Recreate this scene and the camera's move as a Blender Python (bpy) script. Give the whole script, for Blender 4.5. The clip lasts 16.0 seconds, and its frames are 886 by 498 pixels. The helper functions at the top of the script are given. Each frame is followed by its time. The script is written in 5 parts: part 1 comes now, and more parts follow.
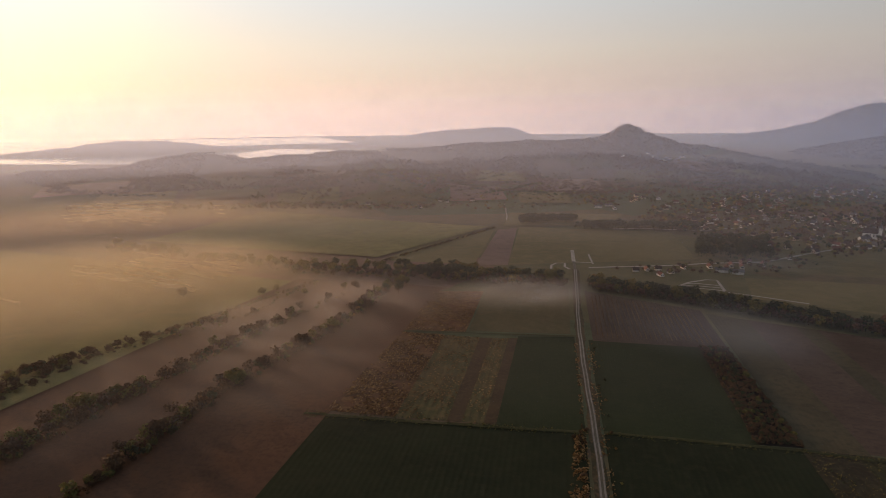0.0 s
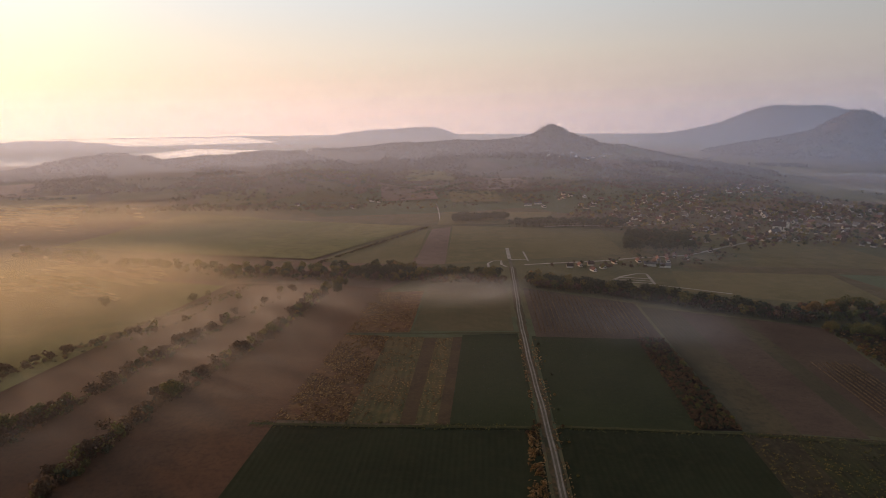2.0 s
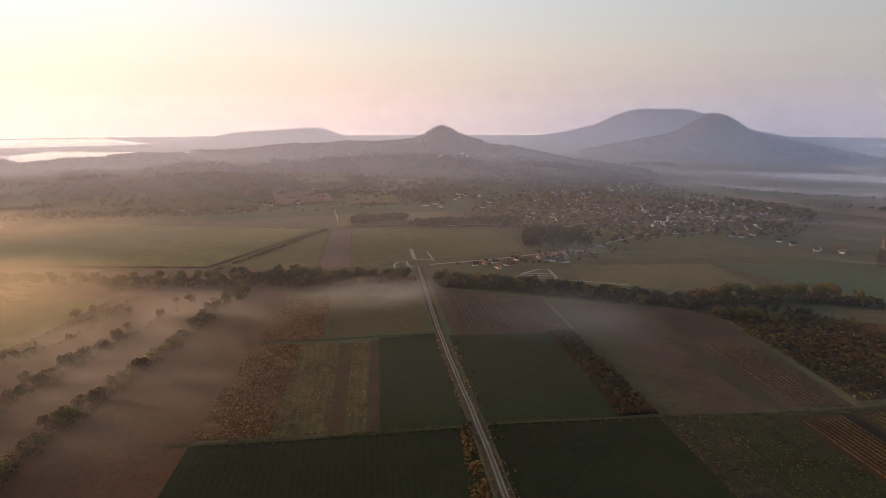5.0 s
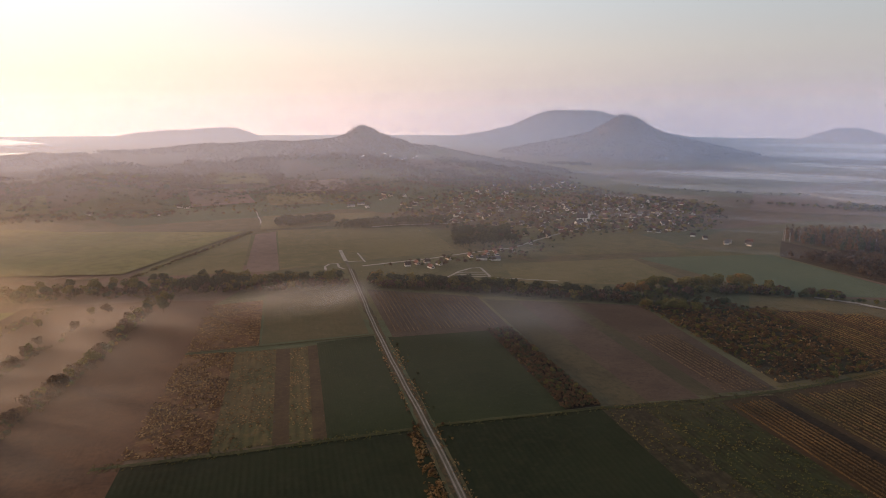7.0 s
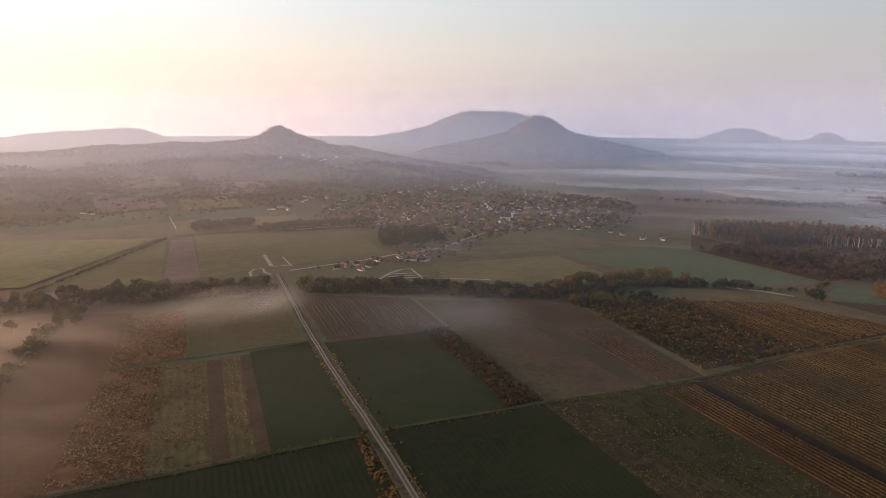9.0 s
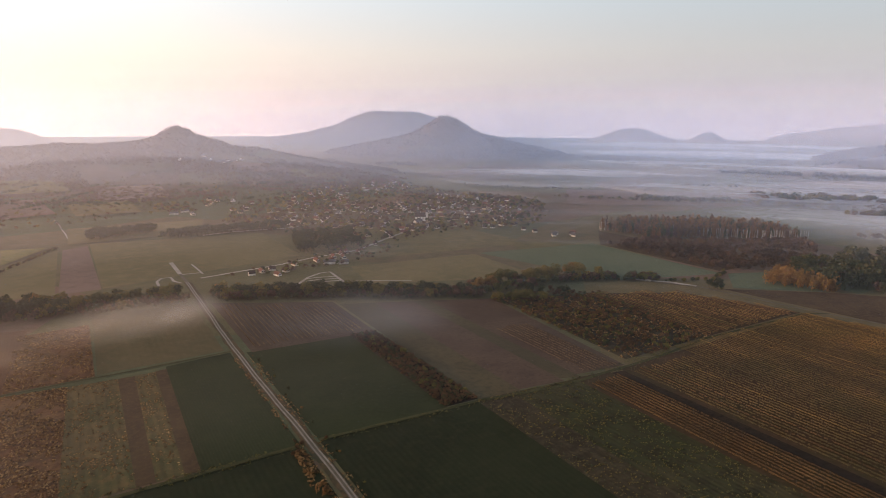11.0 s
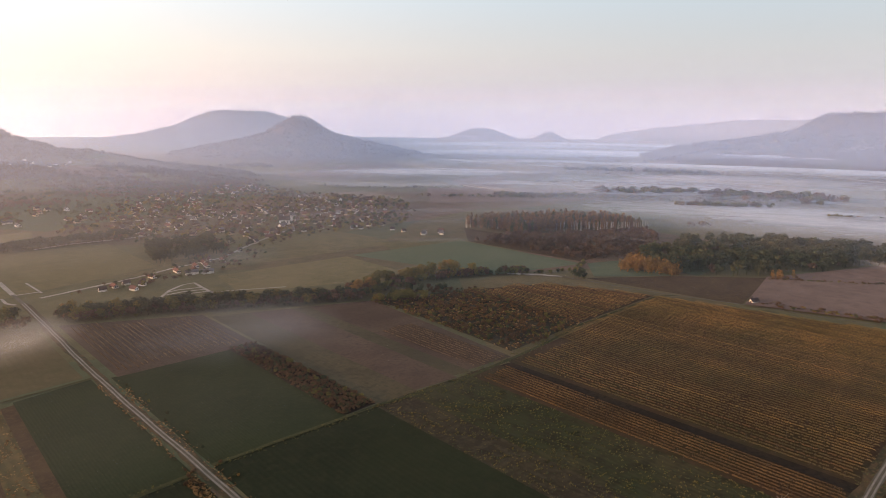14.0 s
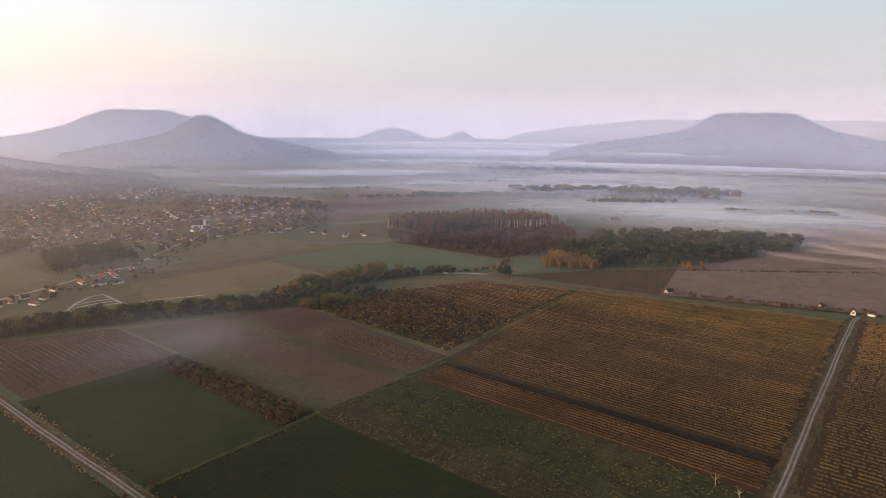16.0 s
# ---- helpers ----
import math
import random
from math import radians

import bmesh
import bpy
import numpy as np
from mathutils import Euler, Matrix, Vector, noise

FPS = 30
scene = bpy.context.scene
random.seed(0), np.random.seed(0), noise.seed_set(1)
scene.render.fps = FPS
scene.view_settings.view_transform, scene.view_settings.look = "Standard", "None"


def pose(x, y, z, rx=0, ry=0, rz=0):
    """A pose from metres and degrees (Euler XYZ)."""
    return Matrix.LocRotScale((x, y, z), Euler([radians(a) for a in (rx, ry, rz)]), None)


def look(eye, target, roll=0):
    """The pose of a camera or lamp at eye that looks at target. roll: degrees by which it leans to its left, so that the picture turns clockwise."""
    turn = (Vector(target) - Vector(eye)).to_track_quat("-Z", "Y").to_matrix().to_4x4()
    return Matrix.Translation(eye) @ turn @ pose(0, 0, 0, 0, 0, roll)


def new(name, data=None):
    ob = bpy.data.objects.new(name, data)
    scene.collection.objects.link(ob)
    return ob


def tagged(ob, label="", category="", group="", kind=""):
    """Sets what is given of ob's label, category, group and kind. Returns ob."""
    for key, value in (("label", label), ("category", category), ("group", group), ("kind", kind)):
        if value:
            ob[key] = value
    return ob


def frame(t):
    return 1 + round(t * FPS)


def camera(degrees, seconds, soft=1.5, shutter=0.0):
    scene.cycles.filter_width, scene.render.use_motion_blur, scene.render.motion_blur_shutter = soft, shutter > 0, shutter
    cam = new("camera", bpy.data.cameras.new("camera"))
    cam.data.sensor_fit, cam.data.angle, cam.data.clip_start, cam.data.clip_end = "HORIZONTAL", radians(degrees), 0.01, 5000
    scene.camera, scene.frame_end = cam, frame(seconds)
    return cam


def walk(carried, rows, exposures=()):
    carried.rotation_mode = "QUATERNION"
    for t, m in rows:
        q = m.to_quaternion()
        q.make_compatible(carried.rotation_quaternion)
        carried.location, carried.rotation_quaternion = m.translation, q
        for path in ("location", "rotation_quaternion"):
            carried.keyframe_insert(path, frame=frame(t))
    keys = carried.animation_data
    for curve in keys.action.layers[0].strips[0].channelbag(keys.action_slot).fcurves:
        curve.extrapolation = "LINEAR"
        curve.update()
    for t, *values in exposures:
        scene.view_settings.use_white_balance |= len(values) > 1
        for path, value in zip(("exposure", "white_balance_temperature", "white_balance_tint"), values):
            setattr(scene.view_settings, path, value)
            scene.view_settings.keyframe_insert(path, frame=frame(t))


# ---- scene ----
cam = camera(70.7, 16.0, soft=0.8)
PATH = [
    (0, (-0.029, 0.049, 119.97), (-0.387, 1.974, 119.562), -0.6),
    (0.5, (-2.506, 0.423, 119.826), (-2.804, 2.358, 119.417), -0.5),
    (1, (-4.877, 0.803, 119.621), (-5.116, 2.746, 119.212), -0.5),
    (1.5, (-7.426, 1.137, 119.503), (-7.605, 3.086, 119.094), -0.4),
    (2, (-9.686, 1.59, 119.307), (-9.809, 3.544, 118.897), -0.4),
    (2.5, (-12.033, 2.06, 119.245), (-12.096, 4.017, 118.836), -0.4),
    (3, (-14.505, 2.619, 119.118), (-14.509, 4.577, 118.709), -0.4),
    (3.5, (-16.827, 3.254, 118.971), (-16.771, 5.211, 118.561), -0.3),
    (4, (-19.325, 4.05, 118.78), (-19.211, 6.004, 118.371), -0.2),
    (6.5, (-31.05, 9.376, 117.523), (-30.628, 11.288, 117.117), 0.1),
    (7, (-33.376, 10.534, 117.553), (-32.891, 12.431, 117.147), 0.2),
    (7.5, (-35.629, 11.612, 117.511), (-35.081, 13.492, 117.106), 0.2),
    (8, (-37.726, 12.887, 117.444), (-37.115, 14.748, 117.039), 0.2),
    (8.5, (-39.94, 14.161, 117.422), (-39.267, 16.001, 117.017), 0.3),
    (9, (-42.063, 15.475, 117.401), (-41.328, 17.291, 116.998), 0.3),
    (11.5, (-52.07, 23.36, 117.517), (-51.005, 25.004, 117.116), 0.4),
    (12, (-53.966, 25.173, 117.593), (-52.837, 26.774, 117.192), 0.4),
    (12.5, (-55.736, 27.075, 117.62), (-54.543, 28.63, 117.22), 0.4),
    (13, (-57.283, 28.867, 117.601), (-56.03, 30.374, 117.202), 0.4),
    (13.5, (-58.975, 30.829, 117.63), (-57.665, 32.286, 117.231), 0.5),
    (14, (-60.539, 32.821, 117.705), (-59.175, 34.228, 117.307), 0.5),
    (14.5, (-62.029, 34.938, 117.693), (-60.613, 36.293, 117.295), 0.5),
    (15, (-63.379, 37.021, 117.766), (-61.915, 38.325, 117.368), 0.5),
    (15.5, (-64.775, 39.313, 117.791), (-63.267, 40.565, 117.394), 0.6),
    (16, (-65.923, 41.613, 117.79), (-64.375, 42.815, 117.394), 0.5),
]
EXPOSURE = [(0, -0.85), (4, -0.55), (8, -0.22), (12, 0.08), (16, 0.25)]
walk(cam, [(t, look(eye, target, roll)) for t, eye, target, roll in PATH], EXPOSURE)


# ---- world, sun, exposure ----
SUN_AZ, SUN_EL = -60.0, 9.0          # degrees: azimuth clockwise from +y, height over the horizon
SUN_WAY = Vector((math.sin(radians(SUN_AZ)) * math.cos(radians(SUN_EL)), math.cos(radians(SUN_AZ)) * math.cos(radians(SUN_EL)), math.sin(radians(SUN_EL))))
world = bpy.data.worlds.new("morning_sky")
scene.world = world
world.use_nodes = True
wn, wl = world.node_tree.nodes, world.node_tree.links
wn.clear()
sky = wn.new("ShaderNodeTexSky")
sky.sky_type = "NISHITA"
sky.sun_disc = False
sky.sun_elevation, sky.sun_rotation = radians(SUN_EL), radians(SUN_AZ)
sky.altitude, sky.air_density, sky.dust_density, sky.ozone_density = 200, 1.0, 1.0, 1.5
bg = wn.new("ShaderNodeBackground")
bg.inputs["Strength"].default_value = 0.02
# the hazy band low over the horizon and the wide glow of the rising sun, added to the clear sky
way = wn.new("ShaderNodeTexCoord")
split = wn.new("ShaderNodeSeparateXYZ")
wl.new(way.outputs["Generated"], split.inputs[0])
def sky_ramp(stops):
    """Colours by height over the horizon, half as strong as they shine."""
    r = wn.new("ShaderNodeValToRGB")
    wl.new(split.outputs[2], r.inputs[0])
    while len(r.color_ramp.elements) < len(stops):
        r.color_ramp.elements.new(0.5)
    for el, (p, c) in zip(r.color_ramp.elements, stops):
        el.position, el.color = p, (*[v * 0.5 for v in c], 1)
    return r.outputs[0]


band = sky_ramp([(0.0, (0.37, 0.31, 0.34)), (0.04, (0.44, 0.38, 0.40)), (0.1, (0.49, 0.47, 0.48)), (0.2, (0.46, 0.53, 0.58)), (0.45, (0.34, 0.38, 0.44)), (1.0, (0.19, 0.22, 0.28))])
dawn = sky_ramp([(0.0, (1.28, 0.75, 0.40)), (0.04, (1.38, 0.90, 0.52)), (0.1, (1.36, 1.04, 0.72)), (0.2, (1.12, 1.07, 1.04)), (0.45, (0.55, 0.50, 0.48)), (1.0, (0.2, 0.22, 0.28))])


def sky_maths(op, a, b):
    m = wn.new("ShaderNodeMath")
    m.operation = op
    for k, v in enumerate((a, b)):
        if isinstance(v, float):
            m.inputs[k].default_value = v
        else:
            wl.new(v, m.inputs[k])
    return m.outputs[0]


def sky_scale(colour, by):
    m = wn.new("ShaderNodeVectorMath")
    m.operation = "SCALE"
    if isinstance(colour, tuple):
        m.inputs[0].default_value = colour
    else:
        wl.new(colour, m.inputs[0])
    wl.new(by, m.inputs["Scale"])
    return m.outputs[0]


def sky_add(a, b):
    m = wn.new("ShaderNodeVectorMath")
    m.operation = "ADD"
    wl.new(a, m.inputs[0]), wl.new(b, m.inputs[1])
    return m.outputs[0]


near = wn.new("ShaderNodeVectorMath")
near.operation = "DOT_PRODUCT"
wl.new(way.outputs["Generated"], near.inputs[0])
near.inputs[1].default_value = SUN_WAY
wide = sky_maths("POWER", sky_maths("MAXIMUM", sky_maths("MULTIPLY_ADD", near.outputs["Value"], 0.5), 0.0), 2.4)
wide.node.inputs[0].links[0].from_node.inputs[0].links[0].from_node.inputs[2].default_value = 0.5
close = sky_maths("POWER", sky_maths("MAXIMUM", near.outputs["Value"], 0.0), 14.0)
both = sky_add(sky_add(band, sky_scale(dawn, wide)), sky_scale((0.5, 0.36, 0.06), close))
bg2 = wn.new("ShaderNodeBackground")
wl.new(both, bg2.inputs[0])
bg2.inputs["Strength"].default_value = 2.0
total = wn.new("ShaderNodeAddShader")
wout = wn.new("ShaderNodeOutputWorld")
wl.new(sky.outputs[0], bg.inputs[0])
wl.new(bg.outputs[0], total.inputs[0]), wl.new(bg2.outputs[0], total.inputs[1])
wl.new(total.outputs[0], wout.inputs[0])

sun = new("sun", bpy.data.lights.new("sun", "SUN"))
sun.data.energy, sun.data.angle, sun.data.color = 4.4, radians(4.0), (1.0, 0.53, 0.23)
sun.matrix_world = look(SUN_WAY * 300, (0, 0, 0))
scene.cycles.transparent_max_bounces = 48


# ---- materials ----
def lin(r, g, b):
    """A colour given in everyday 0..255 values."""
    return tuple(((c / 255) / 12.92 if c <= 10 else ((c / 255 + 0.055) / 1.055) ** 2.4) for c in (r, g, b)) + (1.0,)


class Nodes:
    """Short ways to lay shader nodes."""

    def __init__(self, name):
        self.mat = bpy.data.materials.new(name)
        self.mat.use_nodes = True
        self.n, self.l = self.mat.node_tree.nodes, self.mat.node_tree.links
        self.n.clear()
        self.out = self.n.new("ShaderNodeOutputMaterial")

    def put(self, socket, value):
        if isinstance(value, bpy.types.NodeSocket):
            self.l.new(value, socket)
        else:
            socket.default_value = value

    def coords(self):
        return self.n.new("ShaderNodeTexCoord").outputs["Object"]

    def place(self):
        return self.n.new("ShaderNodeNewGeometry").outputs["Position"]

    def mapped(self, vec, scale=(1, 1, 1), turn=0.0, shift=(0, 0, 0)):
        m = self.n.new("ShaderNodeMapping")
        self.put(m.inputs["Vector"], vec)
        m.inputs["Scale"].default_value = scale
        m.inputs["Rotation"].default_value = (0, 0, radians(turn))
        m.inputs["Location"].default_value = shift
        return m.outputs[0]

    def noise(self, vec, scale, detail=4.0, rough=0.55, distort=0.0):
        t = self.n.new("ShaderNodeTexNoise")
        self.put(t.inputs["Vector"], vec)
        t.inputs["Scale"].default_value, t.inputs["Detail"].default_value = scale, detail
        t.inputs["Roughness"].default_value, t.inputs["Distortion"].default_value = rough, distort
        return t.outputs["Fac"]

    def voronoi(self, vec, scale, out="Color"):
        t = self.n.new("ShaderNodeTexVoronoi")
        self.put(t.inputs["Vector"], vec)
        t.inputs["Scale"].default_value = scale
        return t.outputs[out]

    def span(self, value, a, b, lo=0.0, hi=1.0, smooth=True):
        m = self.n.new("ShaderNodeMapRange")
        m.interpolation_type = "SMOOTHSTEP" if smooth else "LINEAR"
        self.put(m.inputs[0], value)
        for k, v in zip((1, 2, 3, 4), (a, b, lo, hi)):
            m.inputs[k].default_value = v
        return m.outputs[0]

    def maths(self, op, a, b=0.0, c=0.0):
        m = self.n.new("ShaderNodeMath")
        m.operation = op
        self.put(m.inputs[0], a), self.put(m.inputs[1], b), self.put(m.inputs[2], c)
        return m.outputs[0]

    def mix(self, fac, a, b):
        m = self.n.new("ShaderNodeMix")
        m.data_type = "RGBA"
        self.put(m.inputs["Factor"], fac), self.put(m.inputs["A"], a), self.put(m.inputs["B"], b)
        return [s for s in m.outputs if s.type == "RGBA"][0]

    def ramp(self, fac, stops):
        r = self.n.new("ShaderNodeValToRGB")
        self.put(r.inputs[0], fac)
        e = r.color_ramp.elements
        while len(e) < len(stops):
            e.new(0.5)
        for el, (p, c) in zip(e, stops):
            el.position, el.color = p, c
        return r.outputs[0]

    def bump(self, height, strength=0.4, distance=0.3):
        b = self.n.new("ShaderNodeBump")
        self.put(b.inputs["Height"], height)
        b.inputs["Strength"].default_value, b.inputs["Distance"].default_value = strength, distance
        return b.outputs[0]

    def surface(self, colour, rough=0.9, normal=None, metal=0.0, spec=0.25):
        p = self.n.new("ShaderNodeBsdfPrincipled")
        self.put(p.inputs["Base Color"], colour), self.put(p.inputs["Roughness"], rough)
        p.inputs["Metallic"].default_value, p.inputs["Specular IOR Level"].default_value = metal, spec
        if normal is not None:
            self.put(p.inputs["Normal"], normal)
        return p.outputs[0]

    def done(self, shader):
        self.l.new(shader, self.out.inputs["Surface"])
        return self.mat


def land(name, a, b, c, big=0.02, fine=0.6, rows=None, rough_c=0.5, relief=0.5):
    """Open ground: two broad tones, a third in fine tufts, and rows (spacing, turn, colour, strength) where it is tilled."""
    k = Nodes(name)
    vec = k.coords()
    broad = k.span(k.noise(vec, big, 4, 0.6, 0.4), 0.36, 0.64)
    tufts = k.noise(vec, fine, 5, 0.65)
    mid = k.noise(vec, fine * 0.16, 4, 0.6)
    col = k.mix(broad, a, b)
    col = k.mix(k.maths("MULTIPLY", k.span(tufts, 0.44, 0.66), rough_c * 1.3), col, c)
    col = k.mix(k.maths("MULTIPLY", k.span(mid, 0.5, 0.72), rough_c), col, c)
    height = tufts
    if rows:
        spacing, turn, rc, strength = rows
        m = k.mapped(vec, (1, 1, 1), turn)
        sep = k.n.new("ShaderNodeSeparateXYZ")
        k.l.new(m, sep.inputs[0])
        wob = k.noise(k.mapped(vec, (1, 1, 1), turn), 0.25, 3)
        s = k.maths("SINE", k.maths("ADD", k.maths("MULTIPLY", sep.outputs[0], 2 * math.pi / spacing), k.maths("MULTIPLY", wob, 1.5)))
        broken = k.span(k.noise(vec, 0.09, 4, 0.7), 0.38, 0.62)
        col = k.mix(k.maths("MULTIPLY", k.maths("MULTIPLY", k.span(s, 0.0, 0.9), strength), broken), col, rc)
        height = k.maths("ADD", tufts, k.maths("MULTIPLY", s, strength * 0.5))
    return k.done(k.surface(col, 0.95, k.bump(height, relief, 0.4), spec=0.1))


def plain(name, a, b, scale=1.0, rough=0.8, relief=0.2, metal=0.0):
    """A built surface with stains in two sizes."""
    k = Nodes(name)
    vec = k.coords()
    n1, n2 = k.noise(vec, scale, 5, 0.6), k.noise(vec, scale * 7, 4, 0.6)
    info = k.n.new("ShaderNodeObjectInfo")
    f = k.maths("ADD", k.maths("MULTIPLY", n1, 0.6), k.maths("MULTIPLY", n2, 0.4))
    f = k.maths("ADD", k.span(f, 0.35, 0.65), k.maths("MULTIPLY", k.maths("SUBTRACT", info.outputs["Random"], 0.5), 0.9))
    f.node.use_clamp = True
    return k.done(k.surface(k.mix(f, a, b), rough, k.bump(n2, relief, 0.05), metal))


def foliage(name, tones, glow=0.3, patch=0.015):
    """Leaves: tones vary from clump to clump, from plant to plant and in broad drifts."""
    k = Nodes(name)
    geo = k.n.new("ShaderNodeNewGeometry")
    info = k.n.new("ShaderNodeObjectInfo")
    drift = k.span(k.noise(geo.outputs["Position"], patch, 3, 0.6), 0.3, 0.7)
    f = k.maths("ADD", k.maths("MULTIPLY", geo.outputs["Random Per Island"], 0.4), k.maths("MULTIPLY", info.outputs["Random"], 0.25))
    f = k.maths("ADD", f, k.maths("MULTIPLY", drift, 0.35))
    col = k.ramp(f, [(0.12 + 0.76 * i / (len(tones) - 1), t) for i, t in enumerate(tones)])
    base = k.surface(col, 0.75, spec=0.15)
    tr = k.n.new("ShaderNodeBsdfTranslucent")
    k.l.new(col, tr.inputs[0])
    m = k.n.new("ShaderNodeMixShader")
    m.inputs[0].default_value = glow
    k.l.new(base, m.inputs[1]), k.l.new(tr.outputs[0], m.inputs[2])
    return k.done(m.outputs[0])


def vapour(k, alpha, forward, tint=(0.97, 0.94, 0.93, 1), facing=None, hold=1.0):
    """Fine droplets: a share of the light goes on forwards; facing: a fixed shading normal that gathers light from that
    way; hold: how much of the view they hold back for what they scatter.
    """
    d, t = k.n.new("ShaderNodeBsdfDiffuse"), k.n.new("ShaderNodeBsdfTranslucent")
    tone = k.n.new("ShaderNodeVectorMath")
    tone.operation = "SCALE"
    tone.inputs[0].default_value = tint[:3]
    k.put(tone.inputs["Scale"], alpha)
    for s in (d, t):
        k.l.new(tone.outputs[0], s.inputs["Color"])
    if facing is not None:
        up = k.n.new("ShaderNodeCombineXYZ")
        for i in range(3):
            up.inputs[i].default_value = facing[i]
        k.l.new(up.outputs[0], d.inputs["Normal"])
    m = k.n.new("ShaderNodeMixShader")
    m.inputs[0].default_value = forward
    k.l.new(d.outputs[0], m.inputs[1]), k.l.new(t.outputs[0], m.inputs[2])
    clear = k.n.new("ShaderNodeBsdfTransparent")
    k.l.new(k.maths("SUBTRACT", 1.0, k.maths("MULTIPLY", alpha, hold)), clear.inputs["Color"])
    o = k.n.new("ShaderNodeAddShader")
    k.l.new(clear.outputs[0], o.inputs[0]), k.l.new(m.outputs[0], o.inputs[1])
    return k.done(o.outputs[0])


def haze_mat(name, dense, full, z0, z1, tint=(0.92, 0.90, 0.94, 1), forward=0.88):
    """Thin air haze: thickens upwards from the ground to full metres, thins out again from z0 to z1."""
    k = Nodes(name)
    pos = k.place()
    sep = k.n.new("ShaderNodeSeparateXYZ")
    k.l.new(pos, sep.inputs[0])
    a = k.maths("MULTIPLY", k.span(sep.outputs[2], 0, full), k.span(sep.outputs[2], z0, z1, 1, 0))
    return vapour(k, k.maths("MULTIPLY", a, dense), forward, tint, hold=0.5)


def roll_mat(name, dense, streak, turn, lo, hi, least=0.0, tint=(0.97, 0.94, 0.93, 1), forward=0.8):
    """A roll of ground mist seen from the side: thin at the grass and at its top, frayed along its length."""
    k = Nodes(name)
    uv = k.n.new("ShaderNodeTexCoord").outputs["UV"]
    sep = k.n.new("ShaderNodeSeparateXYZ")
    k.l.new(uv, sep.inputs[0])
    body = k.maths("MULTIPLY", k.span(sep.outputs[1], 0.0, 0.5), k.span(sep.outputs[1], 0.35, 1.0, 1, 0))
    ends = k.maths("MULTIPLY", k.span(sep.outputs[0], 0.0, 0.2), k.span(sep.outputs[0], 0.8, 1.0, 1, 0))
    pos = k.mapped(k.mapped(k.place(), (1, 1, 1), turn), streak)
    drift = k.span(k.noise(pos, 1.0, 4, 0.55, 0.5), lo, hi, least, 1.0)
    return vapour(k, k.maths("MULTIPLY", k.maths("MULTIPLY", k.maths("MULTIPLY", body, ends), drift), dense), forward, tint)


def water_mat():
    k = Nodes("lake_water")
    n = k.noise(k.mapped(k.coords(), (0.02, 0.02, 0.02)), 1.0, 4)
    p = k.n.new("ShaderNodeBsdfPrincipled")
    p.inputs["Base Color"].default_value = lin(70, 84, 92)
    p.inputs["Roughness"].default_value, p.inputs["IOR"].default_value = 0.12, 1.33
    k.l.new(k.bump(n, 0.05, 0.5), p.inputs["Normal"])
    return k.done(p.outputs[0])


def mist_mat(name, dense, streak=(0.012, 0.012, 0.012), turn=0.0, lo=0.38, hi=0.72, least=0.0, tint=(0.97, 0.94, 0.93, 1), forward=0.12, facing=None):
    """Ground mist in drifts: dense in the middle of its bank and frayed towards the rim."""
    k = Nodes(name)
    ob = k.coords()
    ln = k.n.new("ShaderNodeVectorMath")
    ln.operation = "LENGTH"
    flat = k.n.new("ShaderNodeVectorMath")
    flat.operation = "MULTIPLY"
    k.l.new(ob, flat.inputs[0])
    flat.inputs[1].default_value = (1, 1, 0)
    k.l.new(flat.outputs[0], ln.inputs[0])
    pos = k.mapped(k.place(), (1, 1, 1), turn)
    pos = k.mapped(pos, streak)
    drift = k.span(k.noise(pos, 1.0, 5, 0.55, 0.6), lo, hi, least, 1.0)
    wisps = k.span(k.noise(pos, 4.2, 4, 0.6, 0.8), 0.25, 0.75, 0.65, 1.0)
    rim = k.span(ln.outputs["Value"], 0.15, 1.0, 1, 0)
    return vapour(k, k.maths("MULTIPLY", k.maths("MULTIPLY", k.maths("MULTIPLY", drift, wisps), rim), dense), forward, tint, facing, 0.5 if facing else 0.9)


